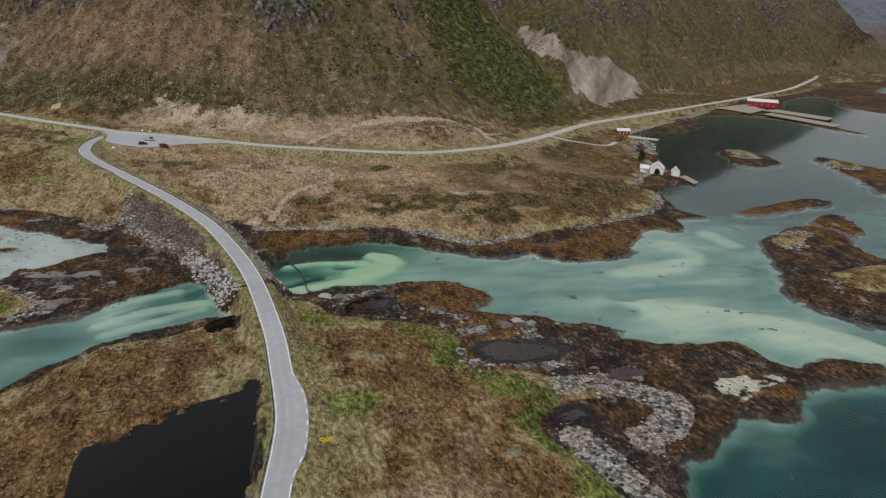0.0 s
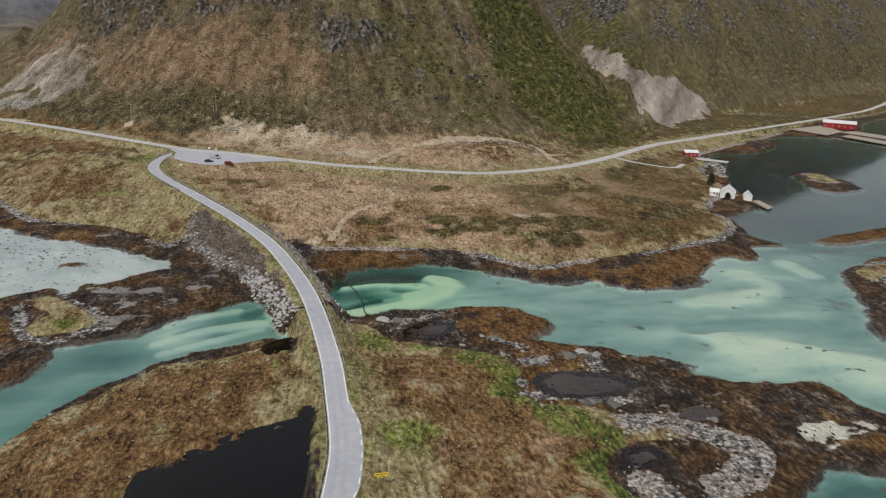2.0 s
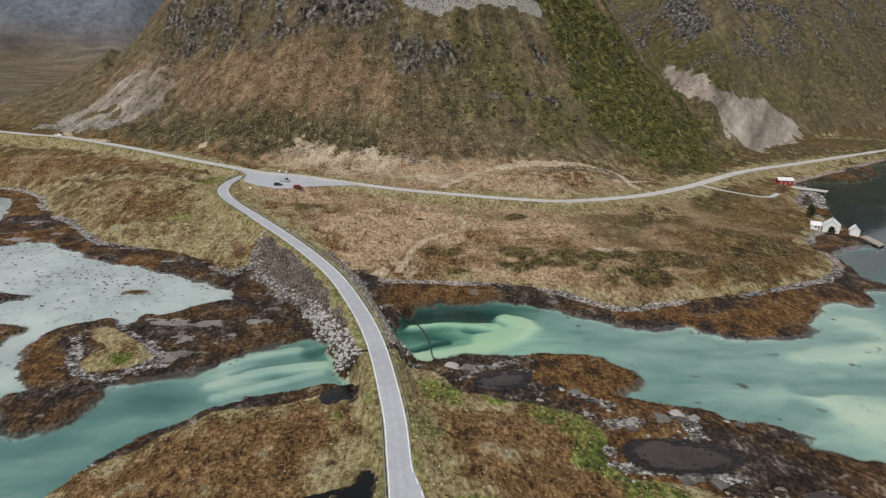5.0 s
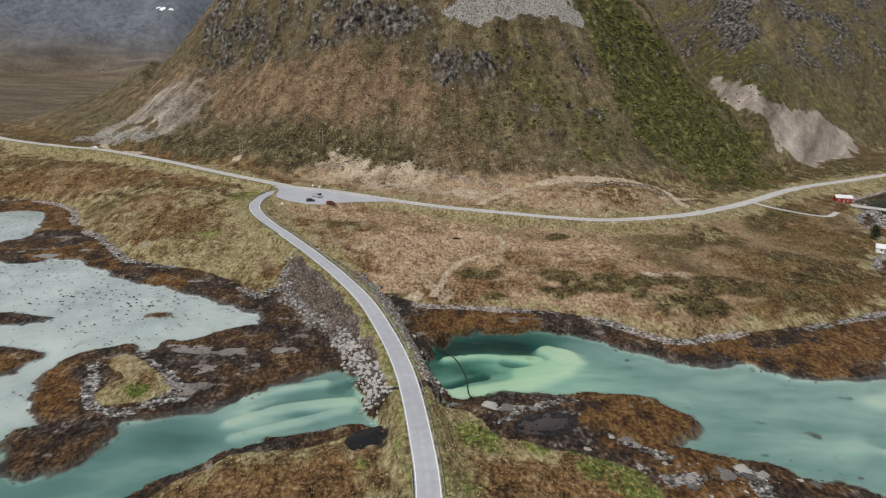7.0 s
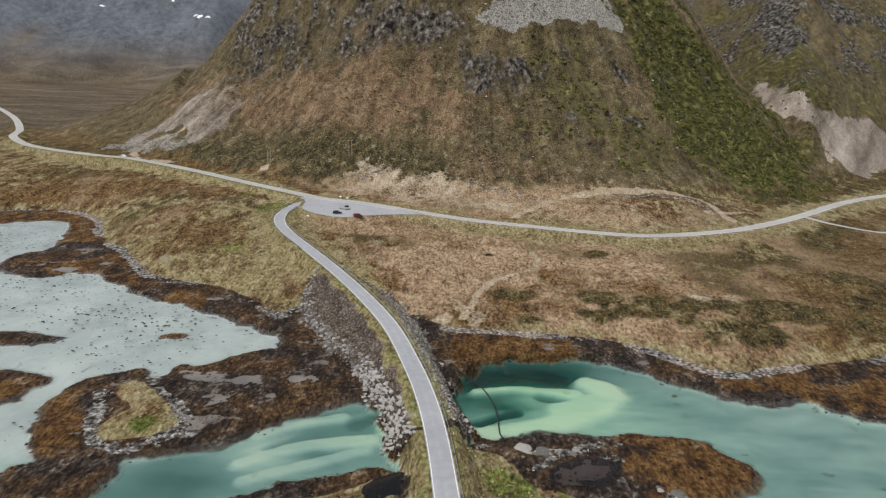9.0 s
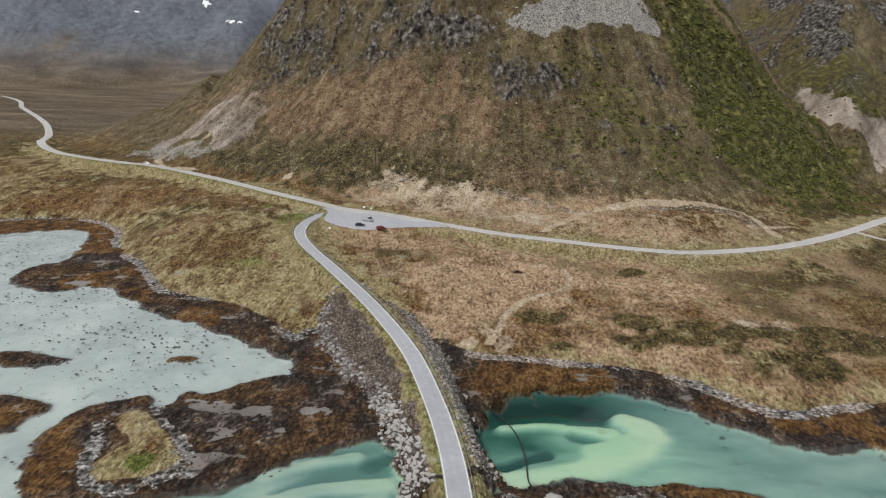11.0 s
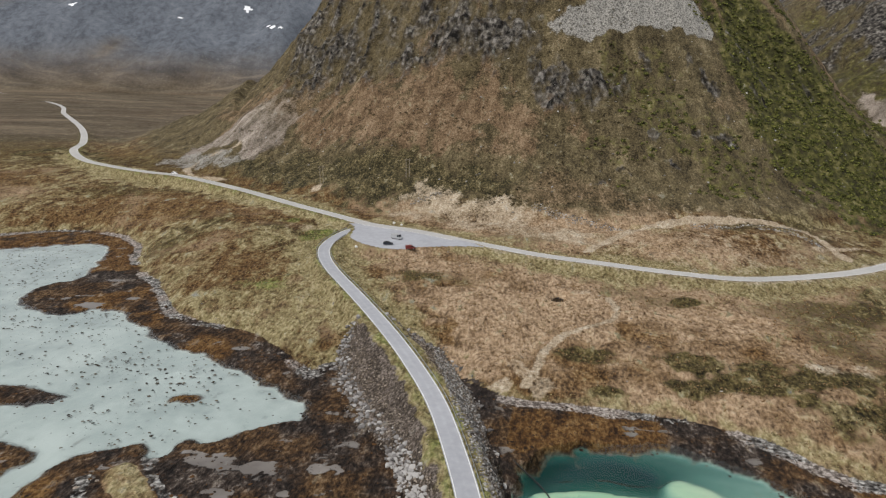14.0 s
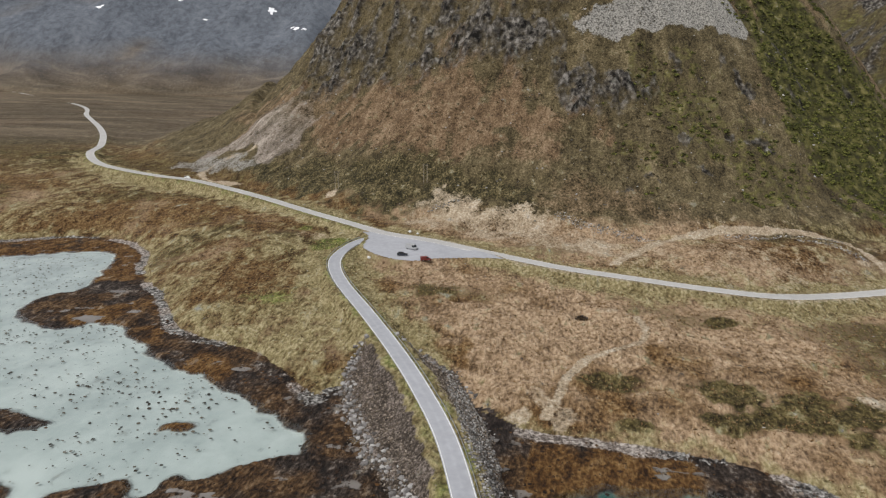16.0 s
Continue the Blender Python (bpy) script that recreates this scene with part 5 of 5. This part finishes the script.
scatter("shore_rock_dark", [stone_shape(150 + k) for k in range(5)], sow(9000, -130, 200, 75, 330, smooth(-6, -2, d_grass) * (1 - smooth(-1, 1, d_grass)) * smooth(0, 1, d_shore) * 0.35 * (d_emb < 0), (0.5, 2.2), (0.3, 0.6), 0.05, 3.0), M_RUBBLE, "dark wet rocks below the grass edge", "rocks")
bay = masks["siltsheen"] * (d_shore < -2.5)
lumps = sow(13000, -290, -50, 165, 420, bay * (0.2 + 0.6 * smooth(0, 0.6, fbm(X, Y, 25, 3, 33)) + 0.35 * smooth(230, 330, Y)), (0.3, 1.2), (0.08, 0.13), 0.0, 2.0)
lumps[:, 2], lumps[:, 4] = 0.0, 0.3 * rng.randn(len(lumps))
scatter("weed_lumps", [stone_shape(100 + k) for k in range(4)], lumps, M_BAYWEED, "small dark seaweed lumps breaking the shallow bay", "seaweed")
moor_w = smooth(0.5, 3, d_grass) * smooth(0.3, 1.2, near_road) * (1 - smooth(3, 8, up)) * (masks["mud"] < 0.3) * (1 - np.clip(masks["dirt"], 0, 1)) * (d_emb < 0) * (yard < -2)
straw_w = moor_w * masks["straw"]
scatter("heather_tufts", [tuft(k) for k in range(6)], sow(22000, -70, 120, 78, 180, moor_w * (1 - 0.7 * masks["straw"]) * 0.85, (0.35, 1.1), (0.7, 1.1), 0.1), M_TUFT, "brown heather and withered grass tufts on the moor", "heather")
scatter("moor_tufts", [tuft(20 + k, 5) for k in range(6)], sow(30000, -260, 200, 240, 400, moor_w * (1 - 0.6 * masks["straw"]) * 0.8, (0.5, 1.5), (0.6, 1.0), 0.1), M_TUFT, "brown heather tufts on the far moor", "heather")
scatter("straw_tufts", [tuft(10 + k) for k in range(6)], sow(70000, -120, 140, 78, 400, straw_w * 0.75, (0.3, 0.9), (0.7, 1.1), 0.1), M_STRAW, "straw-yellow withered grass beside the road", "grass")
dark_w = np.zeros(X.shape)
for px, py, rad, amount in DARKS:
    dark_w = np.maximum(dark_w, amount * smooth(rad, rad * 0.4, np.hypot(X - px, (Y - py) * 1.6) + rad * 0.4 * ragged))
dark_w = np.maximum(dark_w * moor_w, 0.18 * moor_w * smooth(0.2, 0.8, fbm(X, Y, 16, 5, 34)))
scatter("dark_heather", [bush(k, 14) for k in range(4)], sow(26000, -120, 190, 78, 345, dark_w * 0.6, (0.5, 1.5), (0.4, 0.7), 0.05), M_BUSH, "low dark heather scrub on the moor", "heather")
scrub_w = masks["scrub"] * (1 - masks["scree"]) * (1 - masks["cliff"])
scatter("birch_scrub", [bush(30 + k, 44) for k in range(6)], sow(17000, 20, 320, 440, 720, scrub_w * 0.6, (1.4, 4.4), (0.6, 0.95), 0.05), M_LEAF, "low green birch scrub on the mountain slope", "scrub")
scatter("slope_scrub", [bush(50 + k, 16) for k in range(5)], sow(30000, -260, 60, 445, 600, smooth(2, 10, up) * (0.25 + 0.75 * masks["scrub"]) * (1 - masks["cliff"]) * (1 - masks["scree"]) * 0.5, (0.8, 2.6), (0.5, 0.9), 0.05), M_BUSH, "dark heather and juniper scrub on the lower slope", "scrub")
scatter("slope_stones", [stone_shape(110 + k) for k in range(5)], sow(4500, -240, 240, 430, 620, smooth(1, 8, up) * 0.35, (0.4, 2.0), (0.6, 1.0), 0.1, 5.0), M_PALE, "pale fallen stones on the mountain foot", "rocks")
bank_w = np.zeros(X.shape)
for line, rad in (([(2, 446), (15, 438), (36, 436), (46, 431)], 3.5), ([(-71, 464), (-60, 462), (-55, 467)], 3), ([(-64, 455), (-50, 459)], 2), ([(80, 444), (118, 456), (136, 448)], 3.5), ([(112, 438), (132, 425), (150, 412)], 3)):
    bank_w = np.maximum(bank_w, smooth(rad, rad * 0.3, line_distance(line, 20)[0]))
scatter("quarry_stones", [stone_shape(120 + k) for k in range(5)], sow(24000, -90, 135, 410, 460, bank_w, (0.3, 1.5), (0.6, 1.0), 0.1, 3.0), M_PALE, "pale blasted stones tipped along the bank", "rocks")
moor_stones = sow(1500, -120, 190, 80, 400, moor_w * 0.35, (0.3, 1.1), (0.6, 1.0), 0.1, 3.0)
scatter("moor_stones", [stone_shape(130 + k) for k in range(4)], moor_stones, M_PALE, "scattered pale stones on the moor", "rocks")


# ---- guard rails ----
def guard_rail(line, offset, start, stop, label):
    p = line[start:stop]
    tan = np.gradient(p[:, :2], axis=0)
    tan /= np.linalg.norm(tan, axis=1)[:, None]
    nor = np.stack([tan[:, 1], -tan[:, 0]], 1)
    off = offset[start:stop, None] if hasattr(offset, "__len__") else offset
    q = p[:, :2] + nor * off
    rail = base("guard_rail", pose(0, 0, 0), label, "guard rail", "guard rails")
    shape = ((0.0, 0.40), (0.05, 0.47), (0.0, 0.55), (0.05, 0.63), (0.0, 0.72), (-0.05, 0.72), (-0.05, 0.40))
    bm = bmesh.new()
    rows = [[bm.verts.new((q[k, 0] + nor[k, 0] * a, q[k, 1] + nor[k, 1] * a, p[k, 2] + h)) for a, h in shape] for k in range(len(q))]
    for a, b in zip(rows[:-1], rows[1:]):
        for j in range(len(shape)):
            bm.faces.new((a[j], a[(j + 1) % len(shape)], b[(j + 1) % len(shape)], b[j]))
    bmesh.ops.recalc_face_normals(bm, faces=bm.faces[:])
    part("rail", bm, M_STEEL, rail)
    me = None
    for k in range(0, len(q), 2):
        if me is None:
            o = part("post", box((0.12, 0.12, 1.0), (0, 0, -0.35), 0.01), M_STEEL, rail)
            me = o.data
        else:
            o = new("post", me)
            o.parent = rail
        o.location = (q[k, 0] - nor[k, 0] * 0.1, q[k, 1] - nor[k, 1] * 0.1, p[k, 2])
    return rail


ys_ = ROAD_SIDE[:, 1]
first, bend, last = int(np.argmax(ys_ > 143)), int(np.argmax(ys_ > 318)), int(np.argmax(ys_ > 392))
guard_rail(ROAD_SIDE, side_right + 0.45, first, last, "galvanised steel guard rail along the outer road edge")
guard_rail(ROAD_SIDE, side_left - 0.45, int(np.argmax(ys_ > 60)), int(np.argmax(ys_ > 152)), "galvanised steel guard rail between the road and the pond")
guard_rail(ROAD_SIDE, side_left - 0.45, bend, len(ROAD_SIDE) - 4, "galvanised steel guard rail round the road bend")


# ---- buildings ----
def house(m, length, width, wall_h, roof_h, walls, roof, label, category, windows=(), doors=(), chimney=False, over=0.35):
    """A gabled house, its ridge along x. windows, doors: rows of side (y), place along x."""
    h = base("house" if category == "house" else category.replace(" ", "_"), m, label, category)
    hw = width / 2
    part("wall", prism([(-hw, -0.6), (hw, -0.6), (hw, wall_h), (0, wall_h + roof_h), (-hw, wall_h)], -length / 2, length / 2), walls, h)
    rise = roof_h / hw
    for s in (1, -1):
        o = over
        part("roof", prism([(0, wall_h + roof_h + 0.02), (s * (hw + o), wall_h - rise * o + 0.02), (s * (hw + o), wall_h - rise * o + 0.2), (0, wall_h + roof_h + 0.22)], -length / 2 - o, length / 2 + o), roof, h)
    for s, x, hz, w, t in windows:
        win = part("window", box((w + 0.24, 0.12, t + 0.24), (x, s * (hw + 0.02), hz)), M_WHITE, h)
        part("pane", box((w, 0.04, t), (x, s * (hw + 0.085), hz + 0.12)), M_GLASS, win)
    for s, x in doors:
        part("door", box((1.0, 0.1, 2.05), (x, s * (hw + 0.03), 0.05)), M_WOOD, h, "weathered plank door")
    if chimney:
        part("chimney", box((0.6, 0.6, 1.6), (0.4, 0, wall_h + roof_h - 0.5), 0.03), M_CONCRETE, h)
    return h


def site(x, y, turn):
    return pose(x, y, float(heights(np.array([x]), np.array([y]))[0]) + 0.1, 0, 0, turn)


house(site(222.5, 348, 58), 9.0, 7.6, 3.0, 3.1, M_WHITE, M_ROOF_LIGHT, "white timber house with a pale roof by the shore", "house",
      [(-1, -2.6, 1.0, 1.0, 1.1), (-1, 0.4, 1.0, 1.0, 1.1), (-1, 3.0, 1.0, 1.0, 1.1), (1, -2.0, 1.0, 1.0, 1.1)], [(-1, -1.1)], True)
house(site(216.0, 351, -28), 4.6, 4.2, 2.3, 1.5, M_WHITE, M_ROOF_LIGHT, "small white timber annex beside the house", "annex", [(-1, 0, 0.9, 0.9, 0.9)], [(-1, 1.5)])
house(site(231.0, 342, 62), 5.2, 4.4, 2.5, 2.2, M_WHITE, M_ROOF_LIGHT, "small white boathouse with a dark window by the jetty", "boathouse", [(-1, 0, 0.9, 1.2, 1.2)], [(1, 0)])
house(site(265, 474, -8), 10.0, 5.0, 3.2, 1.5, M_RED, M_ROOF_LIGHT, "red timber shed with a pale roof above the quay", "shed", [(-1, -3, 1.0, 0.9, 0.9), (-1, 2.6, 1.0, 0.9, 0.9)], [(-1, 0)])
house(pose(518, 648, 1.9, 0, 0, -35), 30, 17, 5.0, 2.2, M_RED, M_ROOF_LIGHT, "long red warehouse with a pale sheet roof on the quay", "warehouse",
      [(-1, x, 1.6, 1.2, 1.0) for x in (-11, -5.5, 0, 5.5)], [(-1, 11), (-1, -13.5)])


def quay(pts, top, label, mat):
    """A decked quay: a slab on piles, pts its four corners in plan."""
    c = np.array(pts, float).mean(0)
    q = base("quay", pose(c[0], c[1], 0), label, "quay")
    bm = bmesh.new()
    lo = [bm.verts.new((a - c[0], b - c[1], top - 0.5)) for a, b in pts]
    hi = [bm.verts.new((a - c[0], b - c[1], top)) for a, b in pts]
    bm.faces.new(hi)
    bm.faces.new(lo[::-1])
    for k in range(4):
        bm.faces.new((lo[k], lo[(k + 1) % 4], hi[(k + 1) % 4], hi[k]))
    bmesh.ops.recalc_face_normals(bm, faces=bm.faces[:])
    part("deck", bm, mat, q)
    p = np.array(pts, float)
    for a, b in ((0, 1), (3, 2)):
        n = max(2, int(np.linalg.norm(p[b] - p[a]) / 6))
        for t in np.linspace(0.04, 0.96, n):
            x, y = p[a] + (p[b] - p[a]) * t - c
            w = (0 - x) * 0.04, (0 - y) * 0.04
            part("pile", rod((x + w[0], y + w[1], -3.0), (x + w[0], y + w[1], top - 0.4), 0.2), M_WOOD, q)
    return q


quay([(475, 588), (489, 510), (507, 522), (491, 596)], 1.6, "long pale timber quay reaching into the harbour", M_WOOD)
quay([(494, 616), (516, 549), (535, 563), (517, 622)], 1.7, "pale timber quay beside the red warehouse", M_WOOD)
quay([(452, 632), (464, 592), (500, 618), (512, 664)], 1.8, "broad timber quay apron before the warehouse", M_WOOD)
quay([(231, 337), (229, 319), (234, 323), (236, 339)], 0.9, "short dark wooden jetty below the boathouse", M_WOOD)
quay([(262, 462), (280, 448), (284, 453), (267, 468)], 1.6, "grey concrete landing beside the red shed", M_CONCRETE)
ramp_w = smooth(6, 2, line_distance([(276, 474), (273, 450), (263, 426), (252, 408)], 20)[0])
scatter("armour_stones", [stone_shape(160 + k) for k in range(5)], sow(2600, 240, 295, 395, 490, ramp_w, (0.8, 2.6), (0.5, 0.9), 0.0, 2.0), M_PALE, "pale stone blocks of the shore wall below the shed", "rocks")


def tree(m, height, spread, seed, name, label, category):
    """A tapered trunk with limbs and a crown of small leaf sprays, open in places."""
    r = np.random.RandomState(seed)
    t = base(name, m, label, category)
    part("trunk", rod((0, 0, -0.4), (0.1, 0.05, height * 0.9), 0.035 * height, 8, 0.01 * height), M_BARK, t)
    limbs, leaves = bmesh.new(), bmesh.new()
    for k in range(26):
        h = height * (0.18 + 0.78 * k / 26)
        a, reach = 2.4 * k + r.rand(), spread * (1.05 - 0.85 * k / 26) * (0.7 + 0.5 * r.rand())
        tip = Vector((math.cos(a) * reach, math.sin(a) * reach, h + 0.12 * reach))
        side = Vector((-math.sin(a), math.cos(a), 0)) * 0.05
        limbs.faces.new([limbs.verts.new(v) for v in (Vector((0, 0, h)) - side, Vector((0, 0, h)) + side, tip)])
        for q in range(34):
            f = 0.25 + 0.8 * r.rand()
            c = Vector((0, 0, h)).lerp(tip, f) + Vector(r.randn(3)) * 0.13 * spread
            u, v = Vector(r.randn(3)) * 0.16, Vector(r.randn(3)) * 0.16
            leaves.faces.new([leaves.verts.new(w) for w in (c - u, c + u, c + v * 1.6)])
    part("limb", limbs, M_BARK, t)
    part("crown", leaves, M_FOLIAGE, t)
    return t


M_BARK = simple("dark_bark", (0.07, 0.055, 0.042), 0.9, 0.2, 0.3)
M_FOLIAGE = island_material("dark_foliage", [(0.1, (0.010, 0.014, 0.007)), (0.5, (0.028, 0.036, 0.016)), (0.9, (0.06, 0.07, 0.03))])
tree(site(226, 374, 0), 8.0, 2.8, 5, "tree", "dark evergreen tree beside the shore below the drive", "tree")
tree(site(230, 379, 40), 5.5, 2.4, 6, "tree", "smaller dark evergreen tree beside the tall one", "tree")
tree(site(219.5, 342.5, 0), 3.2, 2.0, 7, "bush", "dark green garden bush before the white house", "bush")


# ---- junction: parked vehicles, signs, poles ----
def car(m, paint, label, length=4.4, width=1.8, height=1.5, van=False):
    c = base("van" if van else "car", m, label, "van" if van else "car", "parked vehicles")
    l, w = length / 2, width / 2
    if van:
        side = [(-l, 0.35), (l, 0.35), (l, 0.95), (l - 0.7, 1.15), (l - 1.3, height), (-l, height)]
        glass = [(l - 0.72, 1.2), (l - 1.3, height - 0.06), (l - 2.0, height - 0.1), (l - 2.0, 1.2)]
    else:
        side = [(-l, 0.3), (l, 0.3), (l, 0.75), (l - 1.1, 0.92), (l - 1.8, height), (-l + 0.7, height), (-l, 0.95)]
        glass = [(l - 1.2, 0.95), (l - 1.83, height - 0.06), (-l + 0.75, height - 0.06), (-l + 0.15, 0.98)]
    body = bmesh.new()
    lo, hi = [body.verts.new((a, -w, h)) for a, h in side], [body.verts.new((a, w, h)) for a, h in side]
    body.faces.new(lo)
    body.faces.new(hi[::-1])
    for k in range(len(side)):
        body.faces.new((lo[k], lo[(k + 1) % len(side)], hi[(k + 1) % len(side)], hi[k]))
    bmesh.ops.recalc_face_normals(body, faces=body.faces[:])
    bmesh.ops.bevel(body, geom=body.edges[:], offset=0.07, segments=2, affect="EDGES")
    part("body", body, paint, c)
    for s in (1, -1):
        g = bmesh.new()
        vs = [g.verts.new((a, s * (w + 0.006), h)) for a, h in glass]
        vs2 = [g.verts.new((a, s * (w - 0.03), h)) for a, h in glass]
        g.faces.new(vs)
        g.faces.new(vs2[::-1])
        for k in range(4):
            g.faces.new((vs[k], vs[(k + 1) % 4], vs2[(k + 1) % 4], vs2[k]))
        bmesh.ops.recalc_face_normals(g, faces=g.faces[:])
        part("side_window", g, M_GLASS, c)
    a, b = (glass[0], glass[1])
    ws = bmesh.new()
    ws.faces.new([ws.verts.new(v) for v in ((a[0] + 0.05, -w + 0.12, a[1]), (a[0] + 0.05, w - 0.12, a[1]), (b[0] + 0.05, w - 0.18, b[1]), (b[0] + 0.05, -w + 0.18, b[1]))])
    bmesh.ops.solidify(ws, geom=ws.faces[:], thickness=0.03)
    part("windscreen", ws, M_GLASS, c)
    for x in (-l + 0.85, l - 0.85):
        for s in (1, -1):
            t = part("wheel", rod((x, s * (w - 0.2), 0.32), (x, s * (w + 0.02), 0.32), 0.32, 16), M_RUBBER, c)
            part("rim", rod((x, s * (w + 0.0), 0.32), (x, s * (w + 0.035), 0.32), 0.19, 12), M_STEEL, t)
    for s in (1, -1):
        part("headlight", box((0.06, 0.3, 0.15), (l - 0.01, s * (w - 0.3), 0.6)), M_ROOF_LIGHT, c)
    return c


M_CAR_DARK = simple("dark_blue_paint", (0.03, 0.035, 0.045), 0.25, 0.5, 0.1)
M_CAR_GREY = simple("silver_grey_paint", (0.38, 0.39, 0.40), 0.3, 0.5, 0.1)
M_CAR_RED = simple("dull_red_paint", (0.17, 0.035, 0.032), 0.4, 0.5, 0.15)
M_CAR_WHITE = simple("white_car_paint", (0.75, 0.75, 0.74), 0.3, 0.5, 0.05)
car(site(-230.5, 504.0, -28), M_CAR_WHITE, "white car parked in the gravel pull-out", 4.6)
car(site(-61, 376.5, 12), M_CAR_DARK, "dark blue car parked in the lay-by")
car(site(-59.5, 387.5, -20), M_CAR_GREY, "silver-grey van parked at the junction", 5.4, 2.0, 2.2, True)
car(site(-50.5, 373.5, 25), M_CAR_RED, "dull red van parked on the verge of the lay-by", 4.2, 1.8, 1.8, True)


def sack(x, y, s, label):
    b = stone_shape(int(200 + x), False)
    bmesh.ops.smooth_vert(b, verts=b.verts[:], factor=0.5, use_axis_x=True, use_axis_y=True, use_axis_z=True)
    o = part("stone_block", b, M_WHITE, None, "", False)
    o.matrix_basis = Matrix.LocRotScale((x, y, ground_z(x, y) + 0.3 * s), None, (s, s, s * 1.2))
    return tagged(o, label, "stone", "white stones at the junction")


sack(-75, 375, 1.5, "white painted stone at the road bend")
sack(-68, 421, 1.5, "white stone block beside the main road")
sack(-64, 420, 1.3, "white stone block beside the main road")


def direction_sign(m):
    s = base("direction_sign", m, "yellow direction sign on two grey posts", "sign")
    for x in (-0.7, 0.7):
        part("post", rod((x, 0, -0.3), (x, 0, 2.9), 0.05), M_STEEL, s)
    p = part("panel", box((2.6, 0.06, 0.55), (0, -0.08, 2.1), 0.02), M_YELLOW, s)
    for x, w in ((-0.75, 0.7), (0.1, 0.6), (0.8, 0.45)):
        part("bar", box((w, 0.012, 0.13), (x, -0.12, 2.33)), M_RUBBER, p)
    p = part("panel", box((1.9, 0.06, 0.4), (0.2, -0.08, 1.6), 0.02), M_YELLOW, s)
    part("bar", box((1.2, 0.012, 0.12), (0.2, -0.12, 1.74)), M_RUBBER, p)


direction_sign(site(12.2, 102.5, 5))


def utility_pole(m, label):
    u = base("utility_pole", m, label, "utility pole", "utility poles")
    for x in (-0.9, 0.9):
        part("pole", rod((x, 0, -0.8), (x, 0, 10.5), 0.16, 8, 0.12), M_WOOD, u)
    part("crossarm", box((3.6, 0.16, 0.18), (0, 0, 9.6), 0.01), M_WOOD, u)
    for x in (-1.6, 0, 1.6):
        part("insulator", rod((x, 0, 9.75), (x, 0, 10.1), 0.07), M_GLASS, u)


utility_pole(site(-125, 482, 30), "weathered two-legged wooden power pole on the slope")
utility_pole(site(-72, 476, 10), "weathered two-legged wooden power pole on the slope")

# the pipe lying in the shallow water
pipe_line = spline([(-1, 236, 0.15), (3.5, 229.5, 0.12), (8.8, 221.4, 0.1), (11.7, 213.4, 0.1), (13.0, 204.3, 0.1), (13.4, 196.2, 0.2), (14.5, 192.5, 0.9)], 1.0)
crv = bpy.data.curves.new("pipe", "CURVE")
crv.dimensions, crv.bevel_depth, crv.bevel_resolution = "3D", 0.16, 2
sp = crv.splines.new("POLY")
sp.points.add(len(pipe_line) - 1)
for k, v in enumerate(pipe_line):
    sp.points[k].co = (*v, 1)
crv.materials.append(M_BLACKP)
tagged(new("pipe", crv), "black water pipe curving across the green shallows", "pipe")


# ---- snow patches on the high slopes ----
for k, (px, py, rx, ry) in enumerate(SNOWS):
    r = np.random.RandomState(300 + k)
    n = 16
    ang = np.arange(n) * 6.2832 / n
    rad = 0.35 + 0.9 * r.rand(n)
    bm = bmesh.new()
    rings = []
    for f in (1.0, 0.55):
        xs, ys = px + rx * rad * f * np.cos(ang), py + ry * rad * f * np.sin(ang)
        hs = heights(xs, ys) + (0.6 if f == 1.0 else 2.0)
        rings.append([bm.verts.new(v) for v in zip(xs.tolist(), ys.tolist(), hs.tolist())])
    for j in range(n):
        bm.faces.new((rings[0][j], rings[0][(j + 1) % n], rings[1][(j + 1) % n], rings[1][j]))
    bm.faces.new(rings[1])
    o = part("snow_patch", bm, M_SNOW, None, "", False)
    tagged(o, "old white snow patch in a gully high on the mountain", "snow", "snow patches")
